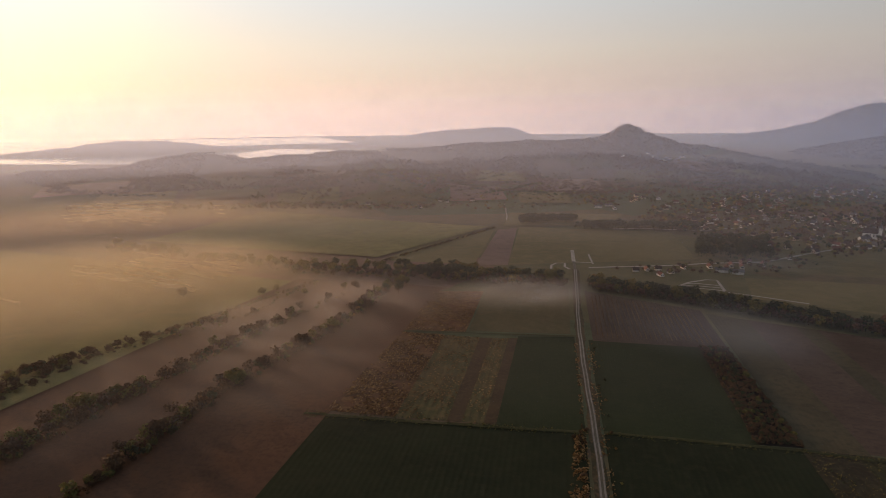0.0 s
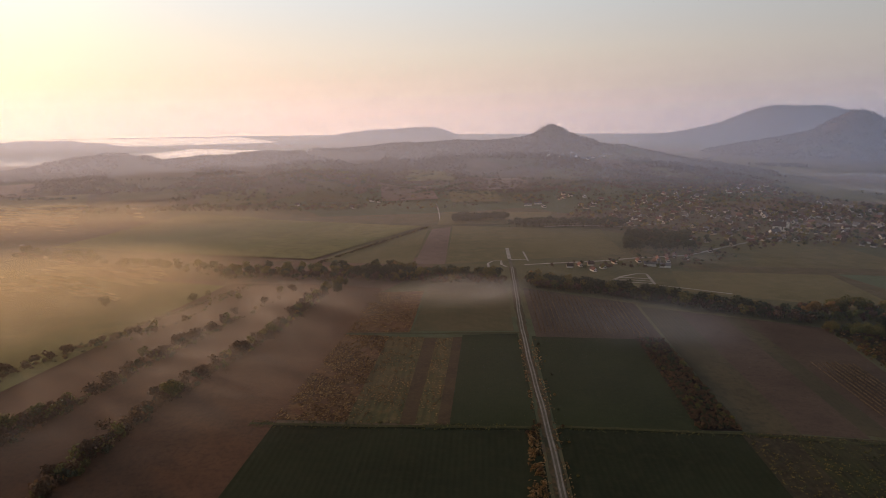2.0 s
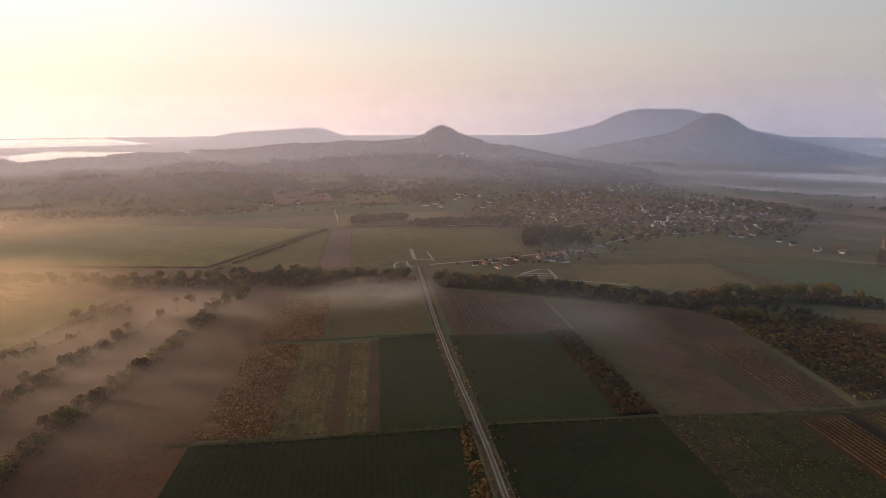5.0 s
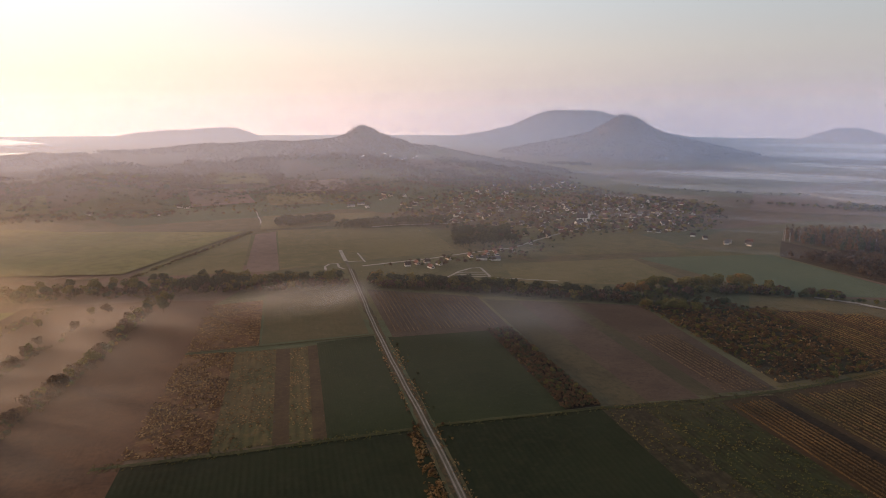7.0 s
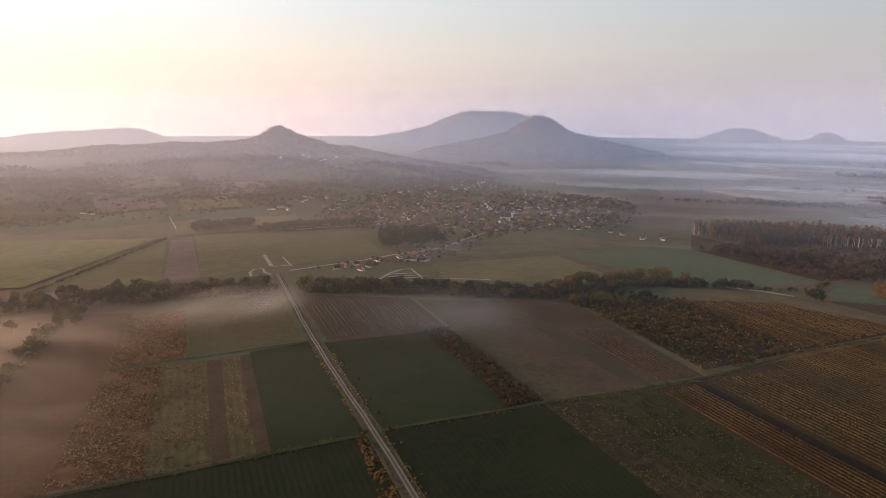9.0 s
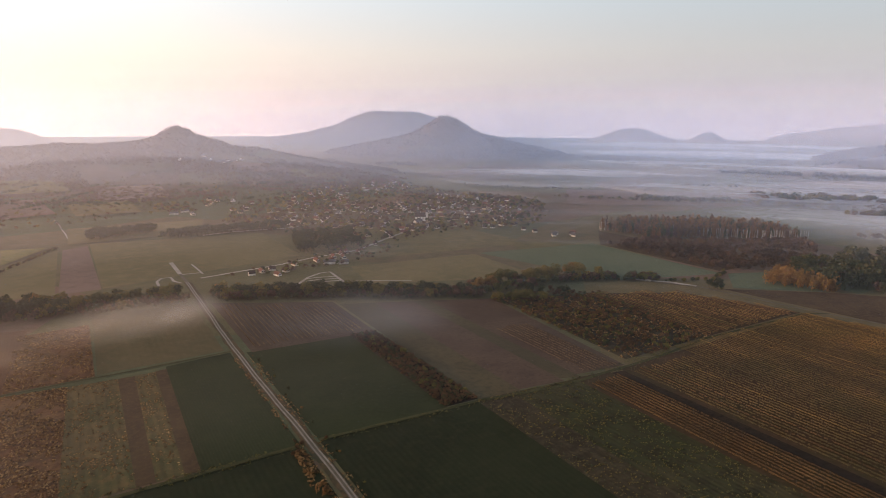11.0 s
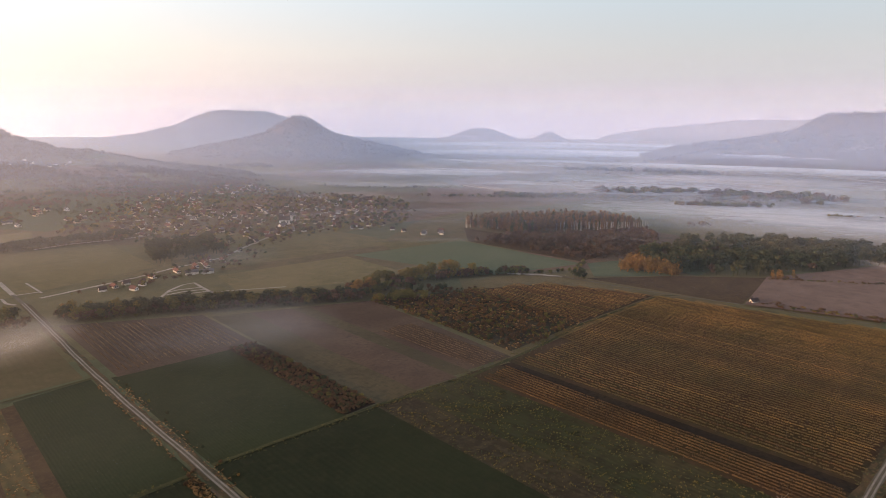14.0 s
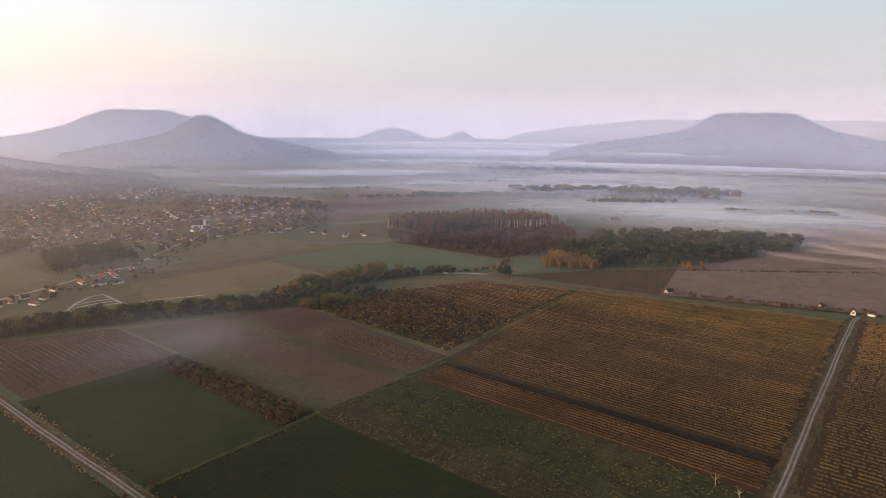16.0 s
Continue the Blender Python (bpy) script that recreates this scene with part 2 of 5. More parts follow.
M = dict(
    ground=None,
    winter_wheat=land("winter_wheat", lin(39, 46, 29), lin(46, 53, 33), lin(54, 58, 38), 0.012, 0.5, (1.2, 0, lin(66, 70, 42), 0.12), rough_c=0.35),
    dark_wheat=land("dark_wheat", lin(33, 38, 25), lin(40, 45, 29), lin(47, 49, 33), 0.018, 0.25, (2.4, 0, lin(48, 45, 32), 0.2), rough_c=0.5),
    stubble=land("stubble", lin(76, 72, 50), lin(86, 78, 56), lin(94, 84, 62), 0.02, 0.2, (3.0, 0, lin(72, 66, 46), 0.1)),
    ploughed=land("ploughed", lin(74, 61, 52), lin(86, 72, 61), lin(66, 56, 48), 0.02, 0.5, (1.6, 0, lin(74, 60, 52), 0.08)),
    mixed_till=land("mixed_till", lin(70, 65, 49), lin(82, 74, 56), lin(62, 59, 44), 0.014, 0.3, (2.2, 0, lin(66, 60, 42), 0.2)),
    # ploughed brown, with the low sun's warmth put into the soil colour
    sun_warm_tilth=land("sun_warm_tilth", lin(86, 62, 48), lin(96, 70, 53), lin(74, 54, 43), 0.012, 0.5, (1.6, 0, lin(80, 58, 44), 0.08)),
    rust_weeds=land("rust_weeds", lin(92, 64, 46), lin(78, 59, 42), lin(110, 83, 58), 0.06, 0.22, rough_c=0.8, relief=0.9),
    weed_strip=land("weed_strip", lin(74, 72, 47), lin(86, 76, 52), lin(102, 88, 60), 0.03, 0.16, (3.4, 0, lin(68, 56, 42), 0.35), rough_c=0.6, relief=0.8),
    bare_strip=land("bare_strip", lin(64, 52, 40), lin(74, 60, 45), lin(84, 70, 49), 0.05, 0.5, rough_c=0.6),
    rough_green=land("rough_green", lin(56, 58, 38), lin(70, 64, 44), lin(50, 48, 35), 0.02, 0.12, (2.3, 0, lin(62, 52, 38), 0.3), rough_c=0.8, relief=0.8),
    dark_fallow=land("dark_fallow", lin(52, 47, 38), lin(60, 54, 40), lin(74, 66, 50), 0.03, 0.3, (2.3, 0, lin(50, 44, 36), 0.2), rough_c=0.7, relief=0.8),
    vine_floor=land("vine_floor", lin(66, 51, 39), lin(60, 54, 38), lin(76, 60, 45), 0.02, 0.4, rough_c=0.5),
    # darkest ground tone, for the strip between vineyards and the overgrown strip
    dark_strip=land("dark_strip", lin(48, 40, 34), lin(56, 46, 36), lin(40, 34, 28), 0.05, 0.5, rough_c=0.6),
    meadow=land("meadow", lin(92, 87, 60), lin(104, 95, 67), lin(112, 100, 72), 0.01, 0.1, rough_c=0.5),
    pale_meadow=land("pale_meadow", lin(104, 102, 62), lin(118, 108, 70), lin(92, 88, 56), 0.012, 0.12, rough_c=0.5),
    blue_green=land("blue_green", lin(80, 88, 68), lin(88, 93, 72), lin(96, 99, 78), 0.01, 0.15, rough_c=0.3),
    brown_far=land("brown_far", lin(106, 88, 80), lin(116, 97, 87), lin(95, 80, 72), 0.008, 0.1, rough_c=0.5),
    grass_track=land("grass_track", lin(58, 60, 38), lin(66, 65, 42), lin(76, 72, 48), 0.05, 0.6, rough_c=0.6),
    verge=land("verge", lin(62, 60, 44), lin(78, 68, 50), lin(94, 76, 56), 0.08, 0.5, rough_c=0.8, relief=0.8),
    gravel=land("gravel", lin(100, 94, 84), lin(90, 84, 72), lin(76, 72, 58), 0.15, 1.4, rough_c=0.4),
    rut=land("rut", lin(142, 134, 126), lin(126, 118, 108), lin(104, 98, 86), 0.2, 1.8, rough_c=0.35),
    white_road=land("white_road", lin(158, 150, 140), lin(142, 134, 124), lin(122, 114, 104), 0.1, 0.8, rough_c=0.3),
    plaster=plain("plaster", lin(222, 216, 208), lin(176, 166, 154), 0.3, 0.8),
    cream=plain("cream", lin(188, 172, 148), lin(150, 138, 120), 0.3, 0.8),
    red_tile=plain("red_tile", lin(112, 74, 62), lin(84, 62, 56), 0.6, 0.75, 0.5),
    brown_tile=plain("brown_tile", lin(72, 58, 53), lin(56, 48, 46), 0.6, 0.8, 0.5),
    grey_roof=plain("grey_roof", lin(104, 100, 100), lin(78, 76, 78), 0.6, 0.7, 0.3),
    glass=plain("window_glass", lin(40, 46, 54), lin(60, 66, 74), 0.6, 0.15, 0.0),
    dark_wood=plain("dark_wood", lin(84, 64, 50), lin(60, 48, 40), 1.0, 0.8, 0.4),
    bark=plain("bark", lin(92, 78, 64), lin(64, 54, 46), 1.5, 0.9, 0.6),
    pale_bark=plain("pale_bark", lin(170, 162, 148), lin(132, 122, 108), 1.5, 0.85, 0.5),
    post=plain("post_wood", lin(98, 88, 76), lin(76, 68, 58), 1.0, 0.85, 0.3),
    leaf_green=foliage("leaf_green", [lin(72, 78, 50), lin(90, 92, 54), lin(110, 102, 60), lin(130, 112, 66)]),
    leaf_gold=foliage("leaf_gold", [lin(96, 84, 54), lin(118, 97, 59), lin(138, 108, 65), lin(150, 110, 68)]),
    leaf_rust=foliage("leaf_rust", [lin(60, 50, 41), lin(76, 62, 49), lin(96, 77, 58), lin(122, 98, 72)]),
    leaf_dry=foliage("leaf_dry", [lin(96, 72, 48), lin(116, 88, 56), lin(134, 102, 64), lin(148, 116, 76)]),
    leaf_straw=foliage("leaf_straw", [lin(140, 112, 76), lin(158, 128, 88), lin(174, 144, 102), lin(186, 158, 116)]),
    leaf_dark=foliage("leaf_dark", [lin(50, 58, 46), lin(62, 70, 52), lin(76, 80, 57), lin(96, 90, 62)]),
    leaf_wood=foliage("leaf_wood", [lin(68, 64, 56), lin(82, 72, 62), lin(96, 78, 66), lin(106, 84, 70)], patch=0.006),
    leaf_poplar=foliage("leaf_poplar", [lin(84, 72, 54), lin(106, 84, 60), lin(130, 98, 66), lin(122, 102, 68)], patch=0.01),
    vine_gold=foliage("vine_gold", [lin(98, 93, 60), lin(122, 107, 66), lin(148, 123, 76), lin(166, 132, 84)], patch=0.03),
    vine_rust=foliage("vine_rust", [lin(82, 68, 52), lin(106, 84, 58), lin(130, 102, 66), lin(152, 122, 84)], patch=0.03),
    vine_bare=foliage("vine_bare", [lin(92, 76, 58), lin(108, 90, 68), lin(124, 104, 80), lin(140, 118, 92)], patch=0.03),
    vine_olive=foliage("vine_olive", [lin(84, 79, 54), lin(102, 91, 60), lin(122, 104, 68), lin(146, 122, 84)], patch=0.03),
)


def ground_material():
    """The open country: meadow near by, a patchwork of far fields, woods on the slopes."""
    k = Nodes("countryside")
    vec = k.coords()
    warp = k.mapped(vec, (0.0042, 0.0075, 0.0), 24)
    cell = k.voronoi(warp, 1.0)
    sep = k.n.new("ShaderNodeSeparateColor")
    k.l.new(cell, sep.inputs[0])
    fields = k.ramp(sep.outputs[0], [(0.0, lin(84, 84, 60)), (0.3, lin(104, 94, 68)), (0.5, lin(92, 80, 64)), (0.7, lin(110, 86, 74)), (0.9, lin(82, 88, 66))])
    grain = k.noise(vec, 0.06, 5, 0.65)
    fields = k.mix(k.span(grain, 0.35, 0.7, 0, 0.6), fields, lin(76, 74, 52))
    zs = k.n.new("ShaderNodeSeparateXYZ")
    k.l.new(vec, zs.inputs[0])
    woods = k.maths("MULTIPLY", k.span(zs.outputs[2], 6, 26), k.span(k.noise(vec, 0.006, 5, 0.6), 0.3, 0.5))
    # wood floor colour darkened to match the shade between the crowns
    wood = k.mix(k.noise(vec, 0.05, 5, 0.7), lin(70, 62, 56), lin(94, 78, 68))
    col = k.mix(woods, fields, wood)
    return k.done(k.surface(col, 0.95, k.bump(grain, 0.6, 3.0), spec=0.1))


M["ground"] = ground_material()


# ---- mesh helpers ----
def mesh_of(name, verts, faces, mat=None, smooth=False):
    me = bpy.data.meshes.new(name)
    me.from_pydata([tuple(v) for v in verts], [], [tuple(int(i) for i in f) for f in faces])
    if mat is not None:
        me.materials.append(mat)
    if smooth:
        me.polygons.foreach_set("use_smooth", [True] * len(me.polygons))
    me.update()
    return me


def part(name, me, parent, label=""):
    ob = new(name, me)
    ob.parent = parent
    return tagged(ob, label)


def whole(name, me, label, category, group="", kind=""):
    return tagged(new(name, me), label, category, group, kind)


def empty_thing(name, x, y, z, turn, label, category, group=""):
    ob = tagged(new(name), label, category, group)
    ob.empty_display_size = 1
    ob.matrix_basis = pose(x, y, z, 0, 0, turn)
    return ob


def box(x0, y0, z0, x1, y1, z1):
    v = [(x, y, z) for z in (z0, z1) for x, y in ((x0, y0), (x1, y0), (x1, y1), (x0, y1))]
    return v, [(3, 2, 1, 0), (4, 5, 6, 7), (0, 1, 5, 4), (1, 2, 6, 5), (2, 3, 7, 6), (3, 0, 4, 7)]


def joined(pieces):
    vs, fs = [], []
    for v, f in pieces:
        n = len(vs)
        vs += list(v)
        fs += [tuple(i + n for i in q) for q in f]
    return vs, fs


# ---- the lie of the land ----
def smooth_profile(rs, hs):
    grid = np.linspace(0, rs[-1] * 1.1, 600)
    h = np.interp(grid, rs, hs)
    ker = np.hanning(17)
    return grid, np.convolve(np.pad(h, 8, mode="edge"), ker / ker.sum(), "valid")


HILLS = [  # x, y, stretch along x, turn, then radius and height of the slope
    (148, 1442, 1.0, 0, smooth_profile((0, 10, 22, 45, 90, 150, 260, 420), (108, 103, 95, 80, 63, 48, 22, 0))),
    (300, 1418, 1.0, 0, smooth_profile((0, 40, 90, 150, 260), (56, 50, 40, 26, 0))),
    (985, 1755, 1.0, 0, smooth_profile((0, 24, 62, 105, 190, 300, 420, 560), (131, 125, 105, 78, 57, 34, 14, 0))),
    (1450, 3070, 1.0, 0, smooth_profile((0, 110, 140, 175, 232, 320, 430, 546, 700, 900, 1100), (165, 166, 163, 151, 133, 90, 63, 41, 22, 8, 0))),
    (2235, 520, 1.0, 0, smooth_profile((0, 60, 112, 132, 160, 195, 225, 310, 430, 570, 750), (154, 154, 152, 147, 132, 110, 95, 77, 60, 40, 0))),
    (2960, 2810, 1.0, 0, smooth_profile((0, 80, 130, 220, 320), (84, 78, 58, 24, 0))),
    (3236, 2471, 1.0, 0, smooth_profile((0, 30, 80, 150), (78, 68, 34, 0))),
    (-1640, 2220, 2.3, 36, smooth_profile((0, 50, 130, 230), (50, 46, 22, 0))),
    (-286, 1010, 1.3, 20, smooth_profile((0, 30, 80, 150, 240), (36, 32, 20, 7, 0))),
    (-767, 1231, 1.2, 30, smooth_profile((0, 40, 90, 180, 320), (50, 46, 34, 16, 0))),
]
RIDGE_X = np.array([-1500, -1040, -920, -700, -490, -170, 86, 204, 360, 460, 640])
RIDGE_Y = np.array([700, 1010, 1118, 1268, 1364, 1441, 1448, 1436, 1405, 1375, 1300])
RIDGE_H = np.array([20, 26, 20, 34, 46, 61, 72, 64, 40, 24, 0])
FAR_X = np.array([-2200, -1430, -1112, -762, -606, -430, -251, -170, -80, 300])
FAR_H = np.array([0, 2, 5, 30, 62, 72, 82, 60, 20, 0])


def wavy(x, y, size, seed):
    return (np.sin(x / size + seed) * np.cos(y / size * 1.13 + seed * 1.7) + 0.6 * np.sin(x / size * 2.3 + y / size * 1.9 + seed * 2.1)
            + 0.35 * np.cos(x / size * 4.7 - y / size * 3.9 + seed))


def lie(x, y):
    """Height of the ground at x, y (arrays or numbers)."""
    x, y = np.asarray(x, float), np.asarray(y, float)
    h = np.zeros(np.broadcast(x, y).shape)
    for cx, cy, sx, turn, (rs, hs) in HILLS:
        c, s = math.cos(radians(turn)), math.sin(radians(turn))
        u, v = ((x - cx) * c + (y - cy) * s) / sx, -(x - cx) * s + (y - cy) * c
        h = np.maximum(h, np.interp(np.hypot(u, v), rs, hs))
    ry, rh = np.interp(x, RIDGE_X, RIDGE_Y), np.interp(x, RIDGE_X, RIDGE_H)
    d = y - ry
    w = np.where(d < 0, 330.0, 260.0)
    h = np.maximum(h, rh * np.exp(-(np.abs(d) / w) ** 1.7))
    fh = np.interp(x, FAR_X, FAR_H)
    fy = 2990 - 0.00013 * (x + 100) ** 2
    h = np.maximum(h, fh * np.exp(-(np.abs(y - fy) / 260) ** 2))
    # the far plateau beyond the plain
    az = np.degrees(np.arctan2(x, y))
    r = np.hypot(x, y)
    h = np.maximum(h, 150 * np.clip((az - 57) / 12, 0, 1) ** 0.6 * np.clip((r - 4350) / 400, 0, 1) * (az < 110))
    rough = np.clip(h / 30, 0, 1)
    h = h + rough * (2.2 * wavy(x, y, 60, 1.0) + 1.2 * wavy(x, y, 22, 4.0))
    h = np.where(np.hypot(x, y - 250) < 560, 0.0, h)
    return np.maximum(h, 0.0)


def at_height(x, y):
    return float(lie(x, y))


def ground_sheet():
    cx, cy = -30.0, 20.0
    radii = [0.0, 30.0]
    while radii[-1] < 4880:
        r = radii[-1]
        step = 9.0 if 1330 < r < 1540 or 1900 < r < 2140 else r * 0.021 + 1.0
        radii.append(min(4880.0, r + step))
    az = list(np.arange(-62, 104, 0.3)) + list(np.arange(104, 298, 4.0))
    a = np.radians(np.array(az))
    verts, faces = [(cx, cy, 0.0)], []
    for r in radii[1:]:
        x, y = cx + r * np.sin(a), cy + r * np.cos(a)
        verts += list(zip(x, y, lie(x, y)))
    n = len(az)
    for j in range(n):
        faces.append((0, 1 + (j + 1) % n, 1 + j))
    for i in range(len(radii) - 2):
        p, q = 1 + i * n, 1 + (i + 1) * n
        for j in range(n):
            k = (j + 1) % n
            faces.append((p + j, p + k, q + k, q + j))
    return whole("ground", mesh_of("ground", verts, faces, M["ground"], True), "open autumn farmland rising to wooded volcanic hills", "ground", kind="structure")


ground_sheet()


layer = [0]


def field(name, corners, mat, label, z=0.05, n=10):
    """A parcel of land between four corners (in order round it), lying on the ground."""
    layer[0] += 1
    z += layer[0] * 0.002
    if max(math.hypot(x, y - 250) for x, y in corners) > 540:   # on rising ground
        z += 0.8
    p = [Vector((x, y)) for x, y in corners]
    vs, fs = [], []
    for i in range(n + 1):
        for j in range(n + 1):
            u, v = i / n, j / n
            q = (p[0] * (1 - u) + p[1] * u) * (1 - v) + (p[3] * (1 - u) + p[2] * u) * v
            vs.append((q.x, q.y, at_height(q.x, q.y) + z))
    for i in range(n):
        for j in range(n):
            k = i * (n + 1) + j
            fs.append((k, k + n + 1, k + n + 2, k + 1))
    return whole(name, mesh_of(name, vs, fs, mat), label, "field", "farm fields", "structure")


def ribbon(points, width, z, wobble=0.0, seed=0, step=5.0):
    """A band of that width along a line, following the ground."""
    pts = [Vector(q) for q in points]
    line = []
    for a, b in zip(pts, pts[1:]):
        n = max(1, int((b - a).length / step))
        line += [a + (b - a) * (i / n) for i in range(n)]
    line.append(pts[-1])
    rng = random.Random(seed)
    ph = rng.random() * 6
    vs, fs = [], []
    for i, q in enumerate(line):
        t = (line[min(i + 1, len(line) - 1)] - line[max(i - 1, 0)]).normalized()
        side = Vector((-t.y, t.x))
        c = q + side * wobble * (math.sin(i * 0.31 + ph) + 0.5 * math.sin(i * 0.83 + 2 * ph))
        for s in (-1, 1):
            e = c + side * s * width * 0.5 * (1 + (0.15 * rng.uniform(-1, 1) if wobble else 0))
            vs.append((e.x, e.y, at_height(e.x, e.y) + z))
        if i:
            k = 2 * i
            fs.append((k - 2, k, k + 1, k - 1))
    return vs, fs


def road(name, points, width, mat, label, z=0.26, ruts=False, verge=0.0, wobble=0.15):
    ob = whole(name, mesh_of(name, *ribbon(points, width, z, wobble, 3), mat), label, "road", kind="structure")
    if ruts:
        for s in (-1, 1):
            shifted = [(x + s * 0.72 * (1 if abs(points[0][1] - points[-1][1]) > abs(points[0][0] - points[-1][0]) else 0),
                        y + s * 0.72 * (0 if abs(points[0][1] - points[-1][1]) > abs(points[0][0] - points[-1][0]) else 1)) for x, y in points]
            part("wheel_rut", mesh_of("wheel_rut", *ribbon(shifted, 0.62, z + 0.05, 0.15, 8), M["rut"]), ob, "pale wheel rut worn into gravel")
    if verge:
        part("verge", mesh_of("verge", *ribbon(points, verge, z - 0.08, 0.4, 5), M["verge"]), ob, "rough grassy verge")
    return ob


# ---- fields and roads ----
field("field", [(-100, 60), (13, 60), (13, 228), (-100, 226)], M["dark_wheat"], "dark green winter wheat field beside the gravel road")
field("field", [(-94, 231), (-64, 230), (-61, 331), (-86, 333)], M["rust_weeds"], "rust-coloured fallow full of dry weeds", n=20)
field("field", [(-64, 230), (-42, 230), (-41, 330), (-61, 331)], M["weed_strip"], "olive weedy strip of fallow land")
field("field", [(-42, 230), (-36, 230), (-34, 330), (-41, 330)], M["bare_strip"], "narrow bare earth strip between weeds")
field("field", [(-36, 230), (-27, 230), (-25, 331), (-34, 330)], M["weed_strip"], "narrow olive weedy strip")
field("field", [(-27, 230), (-22, 230), (-20, 332), (-25, 331)], M["bare_strip"], "narrow bare earth strip beside the green field")
field("field", [(-22, 229), (13, 229), (11, 339), (-20, 335)], M["winter_wheat"], "fresh green winter wheat parcel beside the gravel road")
field("field", [(-86, 336), (-50, 338), (-50, 425), (-84, 420)], M["rust_weeds"], "reddish weedy fallow under morning mist")
field("field", [(-49, 340), (9, 343), (9, 440), (-48, 445)], M["stubble"], "pale stubble field under morning mist")
field("field", [(20, 229), (76, 229), (76, 333), (18.5, 335)], M["winter_wheat"], "deep green winter wheat field beside the gravel road")
field("field", [(20.5, 60), (90, 60), (90, 229), (20, 229)], M["dark_wheat"], "dark green field of young cereals")
def top(x):
    return 396 - 0.40 * (x - 86)


for x0, x1, mat, label in ((92, 113, "mixed_till", "olive tilled strip under thin mist"), (113, 137, "ploughed", "dark brown ploughed strip"), (137, 147, "mixed_till", "narrow olive strip between ploughed strips"),
                           (147, 187, "ploughed", "reddish brown ploughed field in rows")):
    field("field", [(x0, 229), (x1 if x1 < 180 else 176, 226), (x1, top(x1)), (x0, top(x0))], M[mat], label)
field("field", [(21, 334), (90, 332), (90, 400), (20, 436)], M["ploughed"], "brown field of young vines in rows")
field("field", [(90, 60), (108, 60), (108, 228), (90, 229)], M["dark_fallow"], "dark weedy fallow strip")
field("field", [(108, 60), (143, 60), (143, 225), (108, 228)], M["rough_green"], "rough green fallow with old vine rows")
field("field", [(143, 70), (164, 70), (163, 224), (143, 226)], M["vine_floor"], "tilled floor of an autumn vineyard")
field("field", [(163.5, 70), (171, 70), (170, 221), (163, 222)], M["dark_strip"], "dark strip between two vineyards")
field("field", [(171, 70), (375, 71), (339, 229), (170, 224)], M["vine_floor"], "tilled floor of a broad autumn vineyard", n=16)
field("field", [(150, 20), (390, 20), (386, 66), (150, 65)], M["vine_floor"], "tilled floor of a vineyard beside the farm track")
field("field", [(246, 233), (339, 233), (310, 304), (262, 327)], M["vine_floor"], "tilled floor of a small vineyard beside the thicket")
field("field", [(182, 231), (252, 233), (262, 328), (190, 354)], M["dark_fallow"], "shrubby fallow floor of the thicket")
field("field", [(150, -60), (420, -60), (395, 18), (150, 18)], M["rough_green"], "rough grass beyond the vineyard")
field("field", [(75.5, 230), (91.5, 230), (90, 333), (75, 334)], M["dark_strip"], "dark weedy floor of the overgrown strip")
# the ploughed land between the hedges, its soil tinted with the warm light
field("field", [(-154, 60), (-98, 60), (-92, 232), (-142, 246)], M["sun_warm_tilth"], "brown ploughed field between a hedge and green wheat")
field("field", [(-142, 242), (-92, 226), (-80, 430), (-120, 440)], M["sun_warm_tilth"], "brown ploughed field under drifting mist")
field("field", [(-198, 60), (-150, 60), (-118, 440), (-160, 440)], M["sun_warm_tilth"], "brown tilled strip between two hedges")
field("field", [(-256, 60), (-196, 60), (-156, 440), (-196, 440)], M["sun_warm_tilth"], "brown tilled strip between two hedges")
field("field", [(-640, 40), (-256, 40), (-196, 430), (-520, 500)], M["pale_meadow"], "broad pale meadow under golden mist", n=16)
# beyond the wooded stream
field("field", [(-39, 510), (118, 552), (118, 682), (-42, 698)], M["meadow"], "pale grass field beyond the wooded stream")
field("field", [(-66, 506), (-40, 509), (-44, 690), (-64, 676)], M["brown_far"], "dark brown ploughed strip beyond the stream")
field("field", [(-150, 512), (-68, 506), (-68, 676), (-125, 604)], M["meadow"], "green meadow beside a drainage hedge")
field("field", [(-420, 560), (-156, 520), (-76, 690), (-380, 760)], M["pale_meadow"], "broad pale meadow at the foot of the hills", n=16)
field("field", [(-60, 700), (60, 715), (80, 800), (-60, 800)], M["meadow"], "green meadow below the vineyard slopes")
field("field", [(262, 484), (386, 468), (388, 324), (296, 350)], M["blue_green"], "smooth green field between the village and the wood", n=12)
field("field", [(130, 432), (255, 385), (256, 482), (140, 490)], M["meadow"], "misty grassland below the village")
field("field", [(389, 460), (445, 520), (452, 330), (394, 330)], M["bare_strip"], "bare brown clearing before the poplar wood")
field("field", [(392, 322), (446, 300), (404, 250), (356, 292)], M["blue_green"], "small green meadow beside the wood")
field("field", [(346, 294), (404, 250), (455, 196), (362, 182)], M["bare_strip"], "dark bare field behind the vineyard")
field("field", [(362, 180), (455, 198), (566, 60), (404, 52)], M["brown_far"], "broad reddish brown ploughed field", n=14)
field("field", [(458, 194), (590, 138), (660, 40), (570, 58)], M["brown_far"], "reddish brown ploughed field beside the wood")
field("field", [(150, 690), (290, 640), (300, 560), (210, 560)], M["meadow"], "gardens and grass between village houses")
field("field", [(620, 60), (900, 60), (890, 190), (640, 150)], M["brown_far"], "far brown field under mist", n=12)
